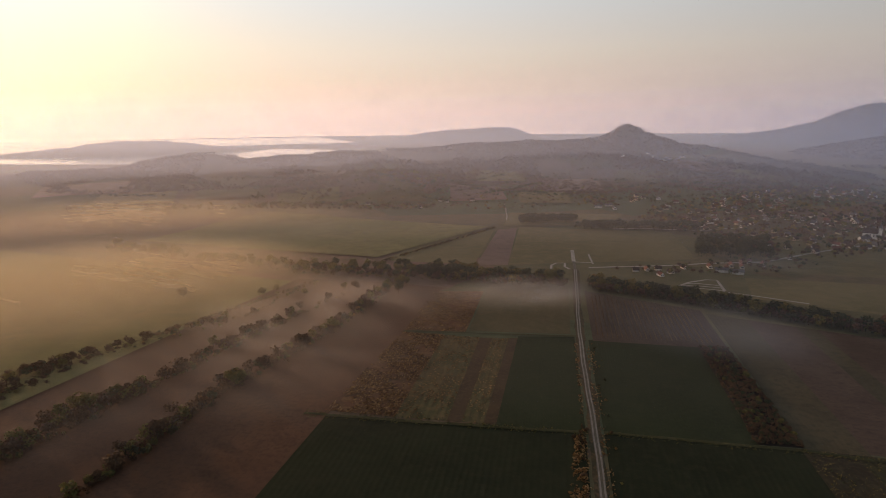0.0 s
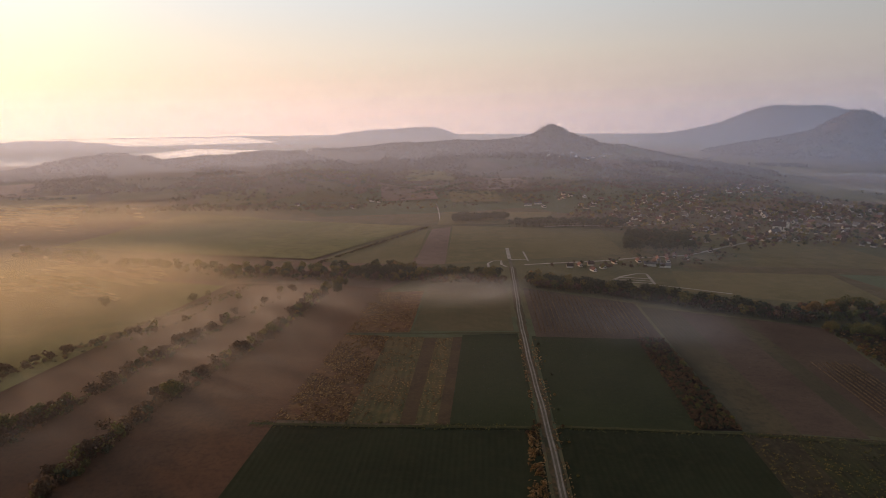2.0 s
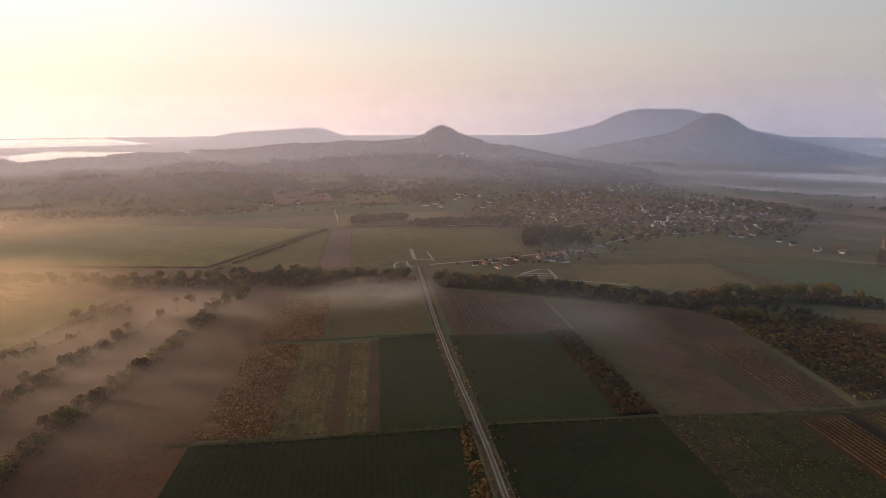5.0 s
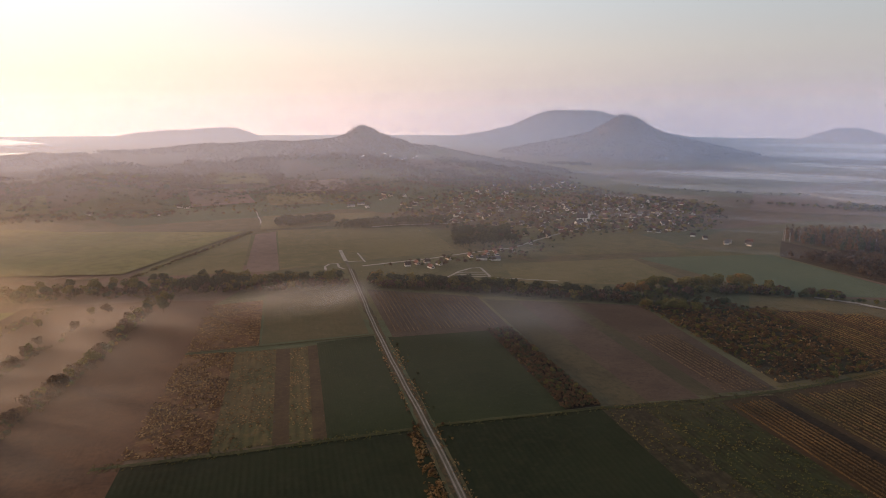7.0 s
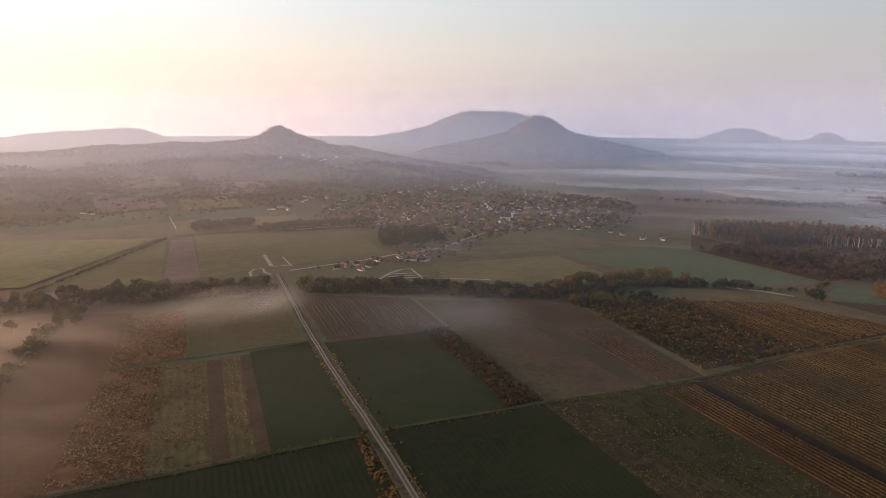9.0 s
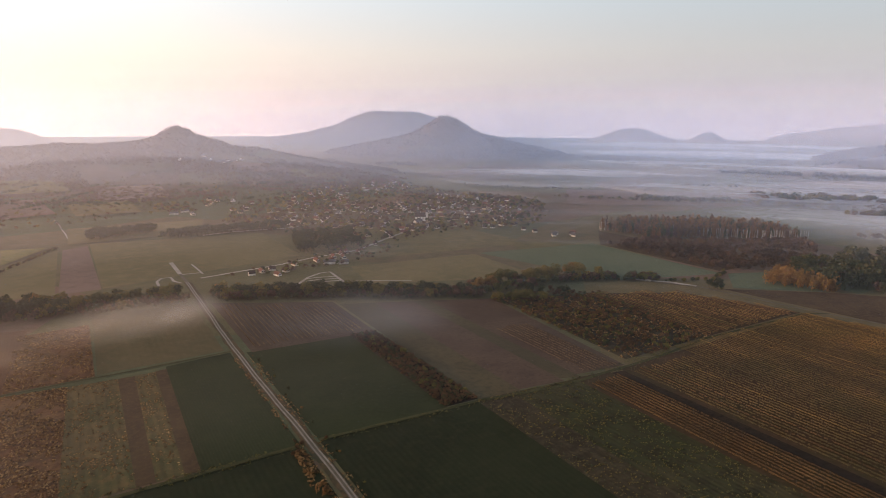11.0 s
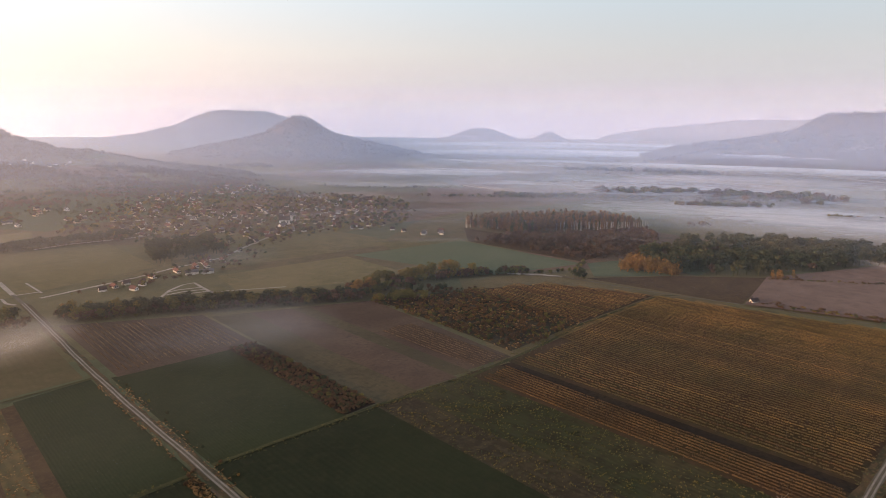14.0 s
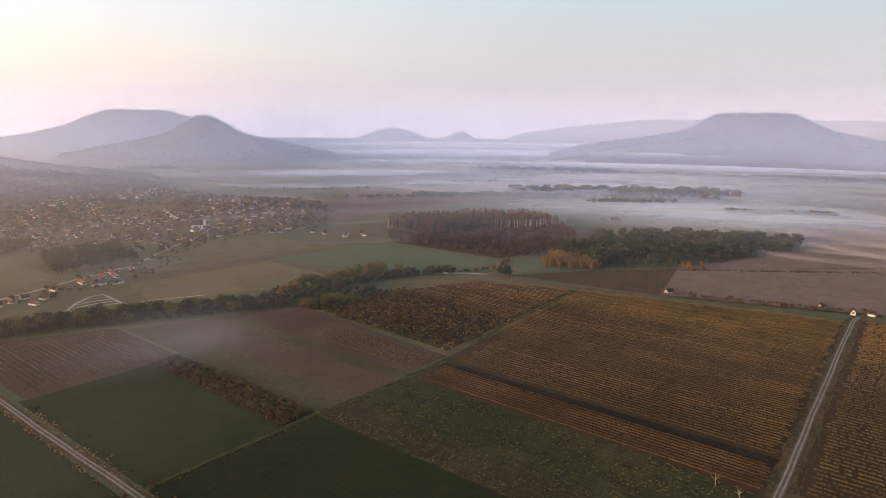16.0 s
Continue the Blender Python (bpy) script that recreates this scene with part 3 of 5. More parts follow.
field("field", [(640, 420), (860, 300), (880, 420), (700, 560)], M["blue_green"], "far pale green field under mist", n=12)
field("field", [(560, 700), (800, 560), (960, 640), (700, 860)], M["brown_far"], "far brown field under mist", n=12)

road("road", [(17, 40), (17, 183), (16.5, 242), (14.5, 299), (14, 380), (15, 456), (15, 500)], 2.5, M["gravel"], "pale gravel farm road with two wheel ruts", ruts=True, verge=5.0)
# parcels on the lower slopes
for k, (x, y, w, l, turn, mat) in enumerate(((-230, 900, 70, 110, 15, "stubble"), (-120, 930, 80, 120, 10, "brown_far"), (-20, 900, 70, 90, 5, "meadow"), (20, 1010, 90, 110, 0, "brown_far"), (-110, 1080, 100, 90, 8, "meadow"),
                                             (140, 1080, 90, 110, -8, "stubble"), (250, 1180, 110, 90, -20, "brown_far"), (-360, 860, 90, 90, 20, "meadow"), (-500, 900, 110, 90, 25, "stubble"), (330, 1120, 90, 80, -25, "meadow"),
                                             (-620, 830, 110, 110, 30, "meadow"), (-330, 1130, 90, 90, 15, "stubble"), (60, 1190, 80, 70, 0, "mixed_till"), (-760, 900, 140, 120, 35, "brown_far"))):
    c, s = math.cos(radians(turn)), math.sin(radians(turn))
    field("field", [(x + (u * c - v * s), y + (u * s + v * c)) for u, v in ((-w / 2, -l / 2), (w / 2, -l / 2), (w / 2, l / 2), (-w / 2, l / 2))], M[mat], "small parcel on the lower hillside", 1.4, 12)
road("road", [(15, 500), (14.5, 530)], 2.4, M["gravel"], "gravel road beyond the wooded stream", wobble=0)
road("road", [(14.5, 528), (14, 575)], 3.2, M["white_road"], "pale concrete access road beyond the stream", wobble=0)
road("road", [(30, 522), (28, 560)], 1.6, M["white_road"], "pale narrow service lane", wobble=0)
road("road", [(11, 500), (7, 508), (7, 522), (0, 521), (-4, 512), (-4, 496)], 2.0, M["white_road"], "pale looped service track beside the new road", wobble=0)
road("road", [(15, 527), (30, 526)], 2.0, M["white_road"], "pale link between two lanes", wobble=0)
road("road", [(-102, 227), (-64, 227), (-24, 228), (14, 229)], 2.0, M["grass_track"], "grassy farm track between fields")
road("road", [(20, 230), (60, 229), (92, 228), (130, 222), (175, 224), (210, 226), (246, 231), (339, 230), (352, 222)], 2.0, M["grass_track"], "grassy farm track between fields and vineyards")
road("road", [(-86, 334), (-50, 336), (12, 340)], 1.4, M["grass_track"], "narrow grassy field edge")
road("road", [(110, 66), (145, 67.5), (197, 67.5), (285, 68), (380, 68), (392, 66)], 3.0, M["gravel"], "sandy farm track between vineyards", ruts=True, verge=8.0)
road("road", [(318, 330), (336, 308), (349, 228), (364, 178), (372, 133), (392, 52), (410, -30)], 1.6, M["gravel"], "pale dirt track behind the vineyard", wobble=0.1)
road("road", [(312, 344), (328, 326), (336, 308)], 4.0, M["white_road"], "pale widening of the dirt track", wobble=0.1)
road("road", [(26, 508), (70, 519), (91, 524), (122, 536), (170, 548), (230, 597), (300, 645), (345, 720), (420, 800)], 3.0, M["white_road"], "pale village street")
for yy in (452, 459, 466):
    road("road", [(87 + (yy - 452) * 0.5, yy + 1), (102, yy + 2), (117, yy - 2)], 1.7, M["white_road"], "pale gravel lane of a new housing plot", wobble=0)
road("road", [(84, 455), (97, 471), (110, 480), (118, 480), (117, 462), (116, 445)], 2.2, M["white_road"], "pale gravel ring lane of a new housing plot", wobble=0)
road("road", [(116, 447), (134, 439), (162, 425)], 1.8, M["white_road"], "pale gravel lane through misty grass", wobble=0)
road("road", [(60, 695), (90, 702), (150, 698), (200, 720)], 4.0, M["white_road"], "pale lane below the farm", wobble=0)
road("road", [(-58, 722), (-64, 790), (-72, 850)], 1.3, M["white_road"], "pale lane climbing the slope", wobble=0.3)
road("road", [(-460, 575), (-380, 507), (-330, 500)], 4.0, M["white_road"], "pale track through the meadow", wobble=0.3)


# the lake behind the long ridge
whole("lake", mesh_of("lake", [(-4300, 1500, 1.2), (-900, 1620, 1.2), (-300, 1900, 1.2), (-250, 2700, 1.2), (-900, 3000, 1.2), (-1700, 4300, 1.2), (-4300, 3200, 1.2)], [(0, 1, 2, 3, 4, 5, 6)], water_mat()), "wide still lake shining in the low sun", "water", kind="structure")


# ---- plants ----
def leaf_cloud(rng, lobes, count, size, flat=1.0):
    """Many small bent leaf clumps over a set of round lobes (x, y, z, r, squash)."""
    vs, fs = [], []
    weights = [l[3] ** 2 for l in lobes]
    for _ in range(count):
        x, y, z, r, q = rng.choices(lobes, weights)[0]
        d = Vector((rng.gauss(0, 1), rng.gauss(0, 1), rng.gauss(0.25, 1))).normalized()
        k = r * rng.uniform(0.72, 1.08)
        c = Vector((x + d.x * k, y + d.y * k, z + d.z * k * q))
        t = (d + Vector((rng.uniform(-1, 1), rng.uniform(-1, 1), rng.uniform(-1, 1))) * 0.7).normalized()
        u = t.orthogonal().normalized()
        u.rotate(Matrix.Rotation(rng.uniform(0, 6.28), 3, t))
        w = t.cross(u)
        s = size * rng.uniform(0.55, 1.35)
        n = len(vs)
        vs += [c - u * s, c - w * s * 0.8 + t * s * 0.25, c + u * s, c + w * s * 0.8 + t * s * 0.25]
        fs += [(n, n + 1, n + 2), (n, n + 2, n + 3)]
    return vs, fs


def limb(a, b, r0, r1, sides=6):
    a, b = Vector(a), Vector(b)
    t = (b - a).normalized()
    u = t.orthogonal().normalized()
    w = t.cross(u)
    vs = []
    for c, r in ((a, r0), (b, r1)):
        vs += [c + (u * math.cos(2 * math.pi * i / sides) + w * math.sin(2 * math.pi * i / sides)) * r for i in range(sides)]
    return vs, [(i, (i + 1) % sides, sides + (i + 1) % sides, sides + i) for i in range(sides)]


def crown_lobes(rng, h, r, kind):
    lobes = []
    if kind == "tall":
        for i in range(7):
            f = i / 6
            a = rng.uniform(0, 6.28)
            k = r * 0.3 * (1 - f * 0.5)
            lobes.append((math.cos(a) * k, math.sin(a) * k, h * (0.28 + 0.62 * f), r * (0.75 - 0.4 * f) * rng.uniform(0.8, 1.15), 1.3))
    elif kind == "bush":
        for i in range(6):
            a = rng.uniform(0, 6.28)
            k = r * rng.uniform(0.1, 0.65)
            lobes.append((math.cos(a) * k, math.sin(a) * k, h * rng.uniform(0.3, 0.62), r * rng.uniform(0.35, 0.6), 0.8))
    else:
        lobes.append((0, 0, h * 0.62, r * 0.7, 0.9))
        for i in range(8):
            a = i * 0.785 * 1.7 + rng.uniform(-0.4, 0.4)
            k = r * rng.uniform(0.35, 0.68)
            lobes.append((math.cos(a) * k, math.sin(a) * k, h * rng.uniform(0.4, 0.82), r * rng.uniform(0.32, 0.52), 0.85))
    return lobes


def tree_kind(name, seed, h, r, leaf, bark, count, size, kind, label):
    """One tree with trunk, limbs and crown, standing out of sight below the ground until it is copied."""
    rng = random.Random(seed)
    lobes = crown_lobes(rng, h, r, kind)
    wood = [limb((0, 0, -0.3), (rng.uniform(-0.2, 0.2), rng.uniform(-0.2, 0.2), h * 0.45), 0.045 * h * 0.5, 0.022 * h * 0.6)]
    for x, y, z, q, _ in lobes[:5]:
        wood.append(limb((0, 0, h * rng.uniform(0.22, 0.42)), (x, y, z), 0.012 * h, 0.004 * h, 5))
    return dict(name=name, label=label, trunk=mesh_of("trunk", *joined(wood), bark), crown=mesh_of("crown", *leaf_cloud(rng, lobes, count, size), leaf), height=h)


def plant(kind, x, y, scale, turn, group, label=""):
    ob = empty_thing(kind["name"], x, y, at_height(x, y), turn, label or kind["label"], "bush" if kind["name"] == "shrub" else "tree", group)
    ob.scale = (scale, scale, scale * (0.9 + 0.2 * ((x * 7.3 + y * 3.1) % 1)))
    part("trunk", kind["trunk"], ob)
    part("crown", kind["crown"], ob)
    return ob


OAKS = [tree_kind("tree", 11 + i, 10.0, 4.4, M["leaf_green"], M["bark"], 420, 0.5, "round", "broad green deciduous tree turning yellow") for i in range(3)]
GOLDS = [tree_kind("tree", 31 + i, 9.0, 3.8, M["leaf_gold"], M["bark"], 380, 0.48, "round", "deciduous tree in golden orange autumn leaf") for i in range(2)]
DARKS = [tree_kind("tree", 51 + i, 9.5, 4.0, M["leaf_dark"], M["bark"], 400, 0.5, "round", "dark green broad tree at the stream") for i in range(2)]
RUSTS = [tree_kind("tree", 91 + i, 7.0, 3.2, M["leaf_rust"], M["bark"], 300, 0.45, "round", "small tree with rust-brown autumn leaves") for i in range(2)]
SHRUBS = [tree_kind("shrub", 111 + i, 3.0, 2.0, (M["leaf_rust"], M["leaf_green"], M["leaf_dark"], M["leaf_gold"])[i], M["bark"], 170, 0.34, "bush",
                    ("rust-brown bushy shrub between fields", "olive green bushy shrub between fields", "dark leafy bushy shrub between fields", "yellowing bushy shrub in autumn leaf")[i]) for i in range(4)]
rng = random.Random(5)


def along(points, step, spread, kinds, group, lo=0.7, hi=1.2, skip=0.0):
    """Plants a line of trees or shrubs, loosely set."""
    pts = [Vector(p) for p in points]
    for a, b in zip(pts, pts[1:]):
        n = max(1, int((b - a).length / step))
        for i in range(n):
            if rng.random() < skip:
                continue
            q = a + (b - a) * ((i + rng.random()) / n)
            plant(rng.choice(kinds), q.x + rng.gauss(0, spread), q.y + rng.gauss(0, spread), rng.uniform(lo, hi), rng.uniform(0, 360), group)


# the wooded stream that crosses the valley
BELT = []
for (a, b, n, w, kinds) in (((-430, 527), (-330, 508), 8, 7, OAKS + DARKS), ((-300, 492), (-205, 468), 12, 9, DARKS + OAKS), ((-205, 470), (-120, 472), 18, 14, DARKS + OAKS),
                            ((-125, 470), (-50, 466), 26, 14, OAKS + DARKS + GOLDS[:1]), ((-52, 465), (3, 458), 24, 9, OAKS + DARKS), ((25, 450), (60, 434), 16, 9, OAKS + GOLDS),
                            ((58, 434), (125, 400), 26, 7, OAKS + DARKS), ((125, 400), (180, 370), 18, 7, OAKS + DARKS + RUSTS)):
    for i in range(n):
        f = (i + rng.random()) / n
        plant(rng.choice(kinds), a[0] + (b[0] - a[0]) * f + rng.gauss(0, 2), a[1] + (b[1] - a[1]) * f + rng.uniform(-w, w), rng.uniform(0.65, 1.15), rng.uniform(0, 360), "trees along the stream")
for (a, b, n, w) in (((-210, 462), (-60, 456), 170, 9), ((-60, 456), (6, 450), 100, 9), ((23, 446), (60, 430), 70, 8), ((60, 430), (125, 396), 120, 7), ((125, 396), (182, 366), 100, 7), ((-430, 520), (-205, 466), 120, 9),
                     ((184, 374), (262, 374), 150, 11), ((262, 370), (326, 336), 80, 4)):
    BELT.append((a, b, n, w))
# golden trees at the head of the thicket
along([(184, 372), (215, 388), (262, 380), (292, 366)], 3.6, 4.0, GOLDS + OAKS + OAKS, "trees at the head of the thicket", 0.8, 1.25)
along([(184, 356), (200, 338), (214, 330)], 3.4, 3.0, OAKS + OAKS + GOLDS[:1], "trees at the head of the thicket", 0.6, 0.95)
along([(196, 352), (226, 352), (240, 340)], 4.6, 4.5, OAKS + DARKS + RUSTS, "trees at the head of the thicket", 0.55, 0.9)
along([(206, 320), (226, 280), (232, 246)], 4.0, 9.0, RUSTS + SHRUBS, "taller bushes of the thicket", 0.4, 0.65)
along([(-116, 408), (-110, 428), (-104, 440)], 3.4, 4.0, OAKS + DARKS, "trees at the end of the hedge", 0.6, 0.95)
along([(262, 372), (300, 352), (330, 330)], 5.0, 2.5, OAKS + SHRUBS + RUSTS, "trees beside the dirt track", 0.5, 0.9)
along([(330, 330), (362, 314), (394, 326)], 4.0, 1.2, SHRUBS[1:3], "hedge beside the green field", 0.8, 1.3)
along([(338, 300), (346, 292)], 2.0, 1.5, SHRUBS + DARKS, "bushes beside the dirt track", 0.6, 1.0)
# the hedges between the ploughed strips
along([(-156, 120), (-150, 175), (-146, 232)], 3.6, 1.8, SHRUBS + RUSTS[:1], "hedge bushes and trees", 0.7, 1.4)
along([(-146, 238), (-143, 250)], 3.5, 1.2, OAKS + RUSTS, "hedge bushes and trees", 0.7, 1.0)
along([(-140, 255), (-131, 300), (-128, 334), (-119, 409)], 4.2, 1.8, SHRUBS + RUSTS[:1], "hedge bushes and trees", 0.6, 1.3, 0.15)
along([(-206, 110), (-198, 205), (-186, 225)], 3.6, 2.4, SHRUBS + RUSTS + OAKS, "hedge bushes and trees", 0.7, 1.2)
along([(-186, 225), (-173, 290), (-161, 351), (-140, 420)], 5.0, 2.0, SHRUBS + RUSTS, "hedge bushes and trees", 0.6, 1.1, 0.2)
along([(-262, 120), (-242, 219), (-236, 265)], 3.8, 4.0, SHRUBS + RUSTS, "hedge bushes and trees", 0.7, 1.2)
along([(-236, 265), (-210, 311), (-193, 340), (-178, 432)], 4.5, 1.5, SHRUBS, "hedge bushes and trees", 0.4, 0.8, 0.1)
for x, y, s in ((-252, 375, 0.85), (-200, 388, 0.8), (-142, 247, 0.95), (-161, 348, 0.75), (-196, 402, 0.6), (-172, 395, 0.6), (-150, 415, 0.6), (-181, 292, 0.7), (-128, 330, 0.8)):
    plant(rng.choice(OAKS), x, y, s, rng.uniform(0, 360), "lone trees in the fields", "lone rounded tree standing in a misty field")
# bushes beside the gravel road
along([(22, 190), (22, 330)], 9.0, 0.8, SHRUBS, "roadside shrubs", 0.25, 0.6, 0.2)
along([(11, 190), (11, 250)], 7.0, 0.8, SHRUBS[:1] + SHRUBS[3:], "roadside shrubs", 0.35, 0.7, 0.2)
along([(10, 215), (11, 236)], 3.0, 1.5, SHRUBS[:1], "roadside shrubs", 0.4, 0.7)
# shrub strip in the green field
for i in range(110):
    plant(rng.choice(SHRUBS[:3] + SHRUBS[:1]), 76 + 15 * rng.random(), 232 + 100 * (i + rng.random()) / 110, rng.uniform(0.45, 0.95), rng.uniform(0, 360), "shrubs of the overgrown strip")


def scatter(name, region, count, kinds, lo, hi, label, category, lift=0.0, seed=1):
    """Plants nobody could count: one object per leaf colour, out of many crowns set over a region (a function that draws a place)."""
    r = random.Random(seed)
    by_mat = {}
    for _ in range(count):
        q = region(r)
        if q is None:
            continue
        kd = r.choice(kinds)
        by_mat.setdefault(kd["mat"].name, [kd["mat"], []])[1].append((kd, q, r.uniform(lo, hi), r.uniform(0, 6.28)))
    for mat, items in by_mat.values():
        vs, fs, base = [], [], 0
        zs = lie(np.array([q[0] for _, q, _, _ in items]), np.array([q[1] for _, q, _, _ in items]))
        for (kd, q, s, a), z in zip(items, zs):
            v, f = kd["v"], kd["f"]
            c, sn = math.cos(a) * s, math.sin(a) * s
            out = np.empty_like(v)
            out[:, 0], out[:, 1], out[:, 2] = v[:, 0] * c - v[:, 1] * sn + q[0], v[:, 0] * sn + v[:, 1] * c + q[1], v[:, 2] * s + z + lift
            vs.append(out), fs.append(f + base)
            base += len(v)
        V, Fa = np.concatenate(vs), np.concatenate(fs)
        me = bpy.data.meshes.new(name)
        me.vertices.add(len(V)), me.loops.add(Fa.size), me.polygons.add(len(Fa))
        me.vertices.foreach_set("co", V.astype(np.float32).ravel())
        me.loops.foreach_set("vertex_index", Fa.astype(np.int32).ravel())
        me.polygons.foreach_set("loop_start", np.arange(0, Fa.size, 3, dtype=np.int32))
        me.update(calc_edges=True)
        me.materials.append(mat)
        whole(name, me, label, category, kind="stuff")


def loose_crown(seed, h, r, count, size, kind, mat, trunk=None):
    """A lighter crown for massed planting."""
    g = random.Random(seed)
    v, f = leaf_cloud(g, crown_lobes(g, h, r, kind), count, size)
    if trunk:
        tv, tf = limb((0, 0, 0), (0, 0, h * 0.5), trunk, trunk * 0.6, 4)
        n = len(v)
        v, f = v + tv, f + [t for a, b, c, d in tf for t in ((a + n, b + n, c + n), (a + n, c + n, d + n))]
    return dict(v=np.array([tuple(p) for p in v]), f=np.array(f), mat=mat)


def within(poly):
    """Draws a place inside a polygon."""
    xs, ys = [p[0] for p in poly], [p[1] for p in poly]

    def draw(r):
        for _ in range(40):
            x, y = r.uniform(min(xs), max(xs)), r.uniform(min(ys), max(ys))
            inside = False
            for (x1, y1), (x2, y2) in zip(poly, poly[1:] + poly[:1]):
                if (y1 > y) != (y2 > y) and x < (x2 - x1) * (y - y1) / (y2 - y1) + x1:
                    inside = not inside
            if inside:
                return x, y
        return None
    return draw


LOOSE = dict(
    shrub=[loose_crown(1 + i, 2.4, 1.6, 80, 0.27, "bush", M[m]) for i, m in enumerate(("leaf_rust", "leaf_rust", "leaf_dark", "leaf_green", "leaf_rust"))],
    dark=[loose_crown(21 + i, 11, 4.2, 130, 0.8, "round", M["leaf_dark"], 0.3) for i in range(3)],
    wood=[loose_crown(31 + i, 15, 3.0, 120, 0.7, "tall", M[m]) for i, m in enumerate(("leaf_poplar", "leaf_dark", "leaf_poplar", "leaf_wood"))],
    gold=[loose_crown(41 + i, 12, 3.0, 110, 0.7, "tall", M["leaf_gold"], 0.3) for i in range(2)],
    rust=[loose_crown(51 + i, 6, 2.8, 80, 0.6, "round", M["leaf_rust"]) for i in range(2)],
    garden=[loose_crown(61 + i, 6.5, 3.0, 70, 0.7, "round", M[m]) for i, m in enumerate(("leaf_wood", "leaf_dark", "leaf_green", "leaf_rust"))],
    hill=[loose_crown(71 + i, 8, 5.0, 30, 1.9, "round", M["leaf_wood"]) for i in range(3)],
)
LOOSE["weed"] = [loose_crown(81 + i, 0.9, 0.95, 16, 0.26, "bush", M[m]) for i, m in enumerate(("leaf_rust", "leaf_dry", "leaf_straw", "leaf_straw", "leaf_dry"))]
LOOSE["tuft"] = [loose_crown(91 + i, 0.6, 0.8, 12, 0.22, "bush", M[m]) for i, m in enumerate(("leaf_green", "leaf_dark", "leaf_green"))]


def patchy(poly, size, seed, share=-0.6):
    """Places inside a polygon, crowded in drifts of that size."""
    draw = within(poly)

    def pick(r):
        for _ in range(30):
            q = draw(r)
            if q and (wavy(q[0], q[1], size, seed) > share or r.random() < 0.1):
                return q
        return None
    return pick


for poly, n, kinds, lo, hi, label in (([(-94, 231), (-64, 230), (-61, 331), (-86, 333)], 3600, "weed", 0.3, 0.75, "dry rust-brown weeds of the fallow"), ([(-86, 336), (-50, 338), (-50, 425), (-84, 420)], 1700, "weed", 0.3, 0.7, "dry rust-brown weeds of the fallow"),
                                      ([(-64, 230), (-42, 230), (-41, 330), (-61, 331)], 900, "weed", 0.25, 0.6, "olive and brown weeds in strips"), ([(-36, 230), (-27, 230), (-25, 331), (-34, 330)], 360, "weed", 0.25, 0.6, "olive and brown weeds in strips"),
                                      ([(108, 60), (143, 60), (143, 225), (108, 228)], 2200, "tuft", 0.4, 0.9, "rough tufts of grass in the fallow"), ([(90, 60), (108, 60), (108, 228), (90, 229)], 900, "tuft", 0.4, 0.9, "dark weeds of the fallow strip"),
                                      ([(182, 231), (252, 233), (262, 328), (190, 354)], 900, "weed", 0.6, 1.3, "dry weeds between the shrubs of the thicket"), ([(13.5, 40), (15, 40), (12.4, 330), (10.6, 330)], 520, "weed", 0.25, 0.65, "dry weeds along the gravel road"),
                                      ([(18.8, 40), (21.5, 40), (21, 330), (16.8, 330)], 470, "weed", 0.25, 0.65, "dry weeds along the gravel road"), ([(5, 170), (12.5, 170), (12, 226), (9, 226)], 330, "weed", 0.5, 1.0, "rust-brown weeds beside the gravel road"),
                                      ([(-102, 224), (12, 226), (12, 231), (-102, 230)], 420, "tuft", 0.4, 0.9, "grass tufts along the farm track"), ([(22, 227), (178, 221), (246, 229), (246, 234), (130, 226), (22, 231)], 520, "tuft", 0.4, 0.9, "grass tufts along the farm track"),
                                      ([(150, 62), (380, 62), (380, 73), (150, 73)], 700, "tuft", 0.3, 0.8, "grass tufts along the sandy track")):
    scatter("weeds", patchy(poly, 7.0, n * 0.01), n, LOOSE[kinds], lo, hi, label, "weeds", seed=n)
# thicket of shrubs
scatter("undergrowth", within([(75, 231), (91.5, 230), (90, 333), (76, 334)]), 1000, LOOSE["shrub"][:3], 0.35, 0.8, "low brown scrub of the overgrown strip", "scrub", seed=15)
scatter("thicket", within([(184, 356), (222, 362), (260, 330), (248, 236), (202, 228), (184, 234)]), 1300, LOOSE["shrub"], 0.45, 1.15, "dense thicket of rust and olive shrubs", "thicket", seed=2)
for (a, b, n, w) in BELT:
    def banks(r, a=a, b=b, w=w):
        f = r.random()
        return a[0] + (b[0] - a[0]) * f, a[1] + (b[1] - a[1]) * f + r.uniform(-w, w)
    scatter("stream_bank_growth", banks, n, LOOSE["garden"] + LOOSE["shrub"][2:4], 0.6, 1.2, "dense bushes and young trees along the stream", "bushes", seed=n)
for (a, b, n, w) in (((24, 449), (60, 432), 34, 4), ((60, 432), (125, 398), 60, 4), ((125, 398), (182, 368), 46, 4), ((-120, 464), (4, 454), 60, 5)):
    def bank_trees(r, a=a, b=b, w=w):
        f = r.random()
        return a[0] + (b[0] - a[0]) * f, a[1] + (b[1] - a[1]) * f + r.uniform(-w, w)
    scatter("stream_bank_trees", bank_trees, n, LOOSE["dark"][:2] + LOOSE["garden"][:2], 0.65, 1.0, "close row of dark trees along the stream", "trees", seed=n + 7)
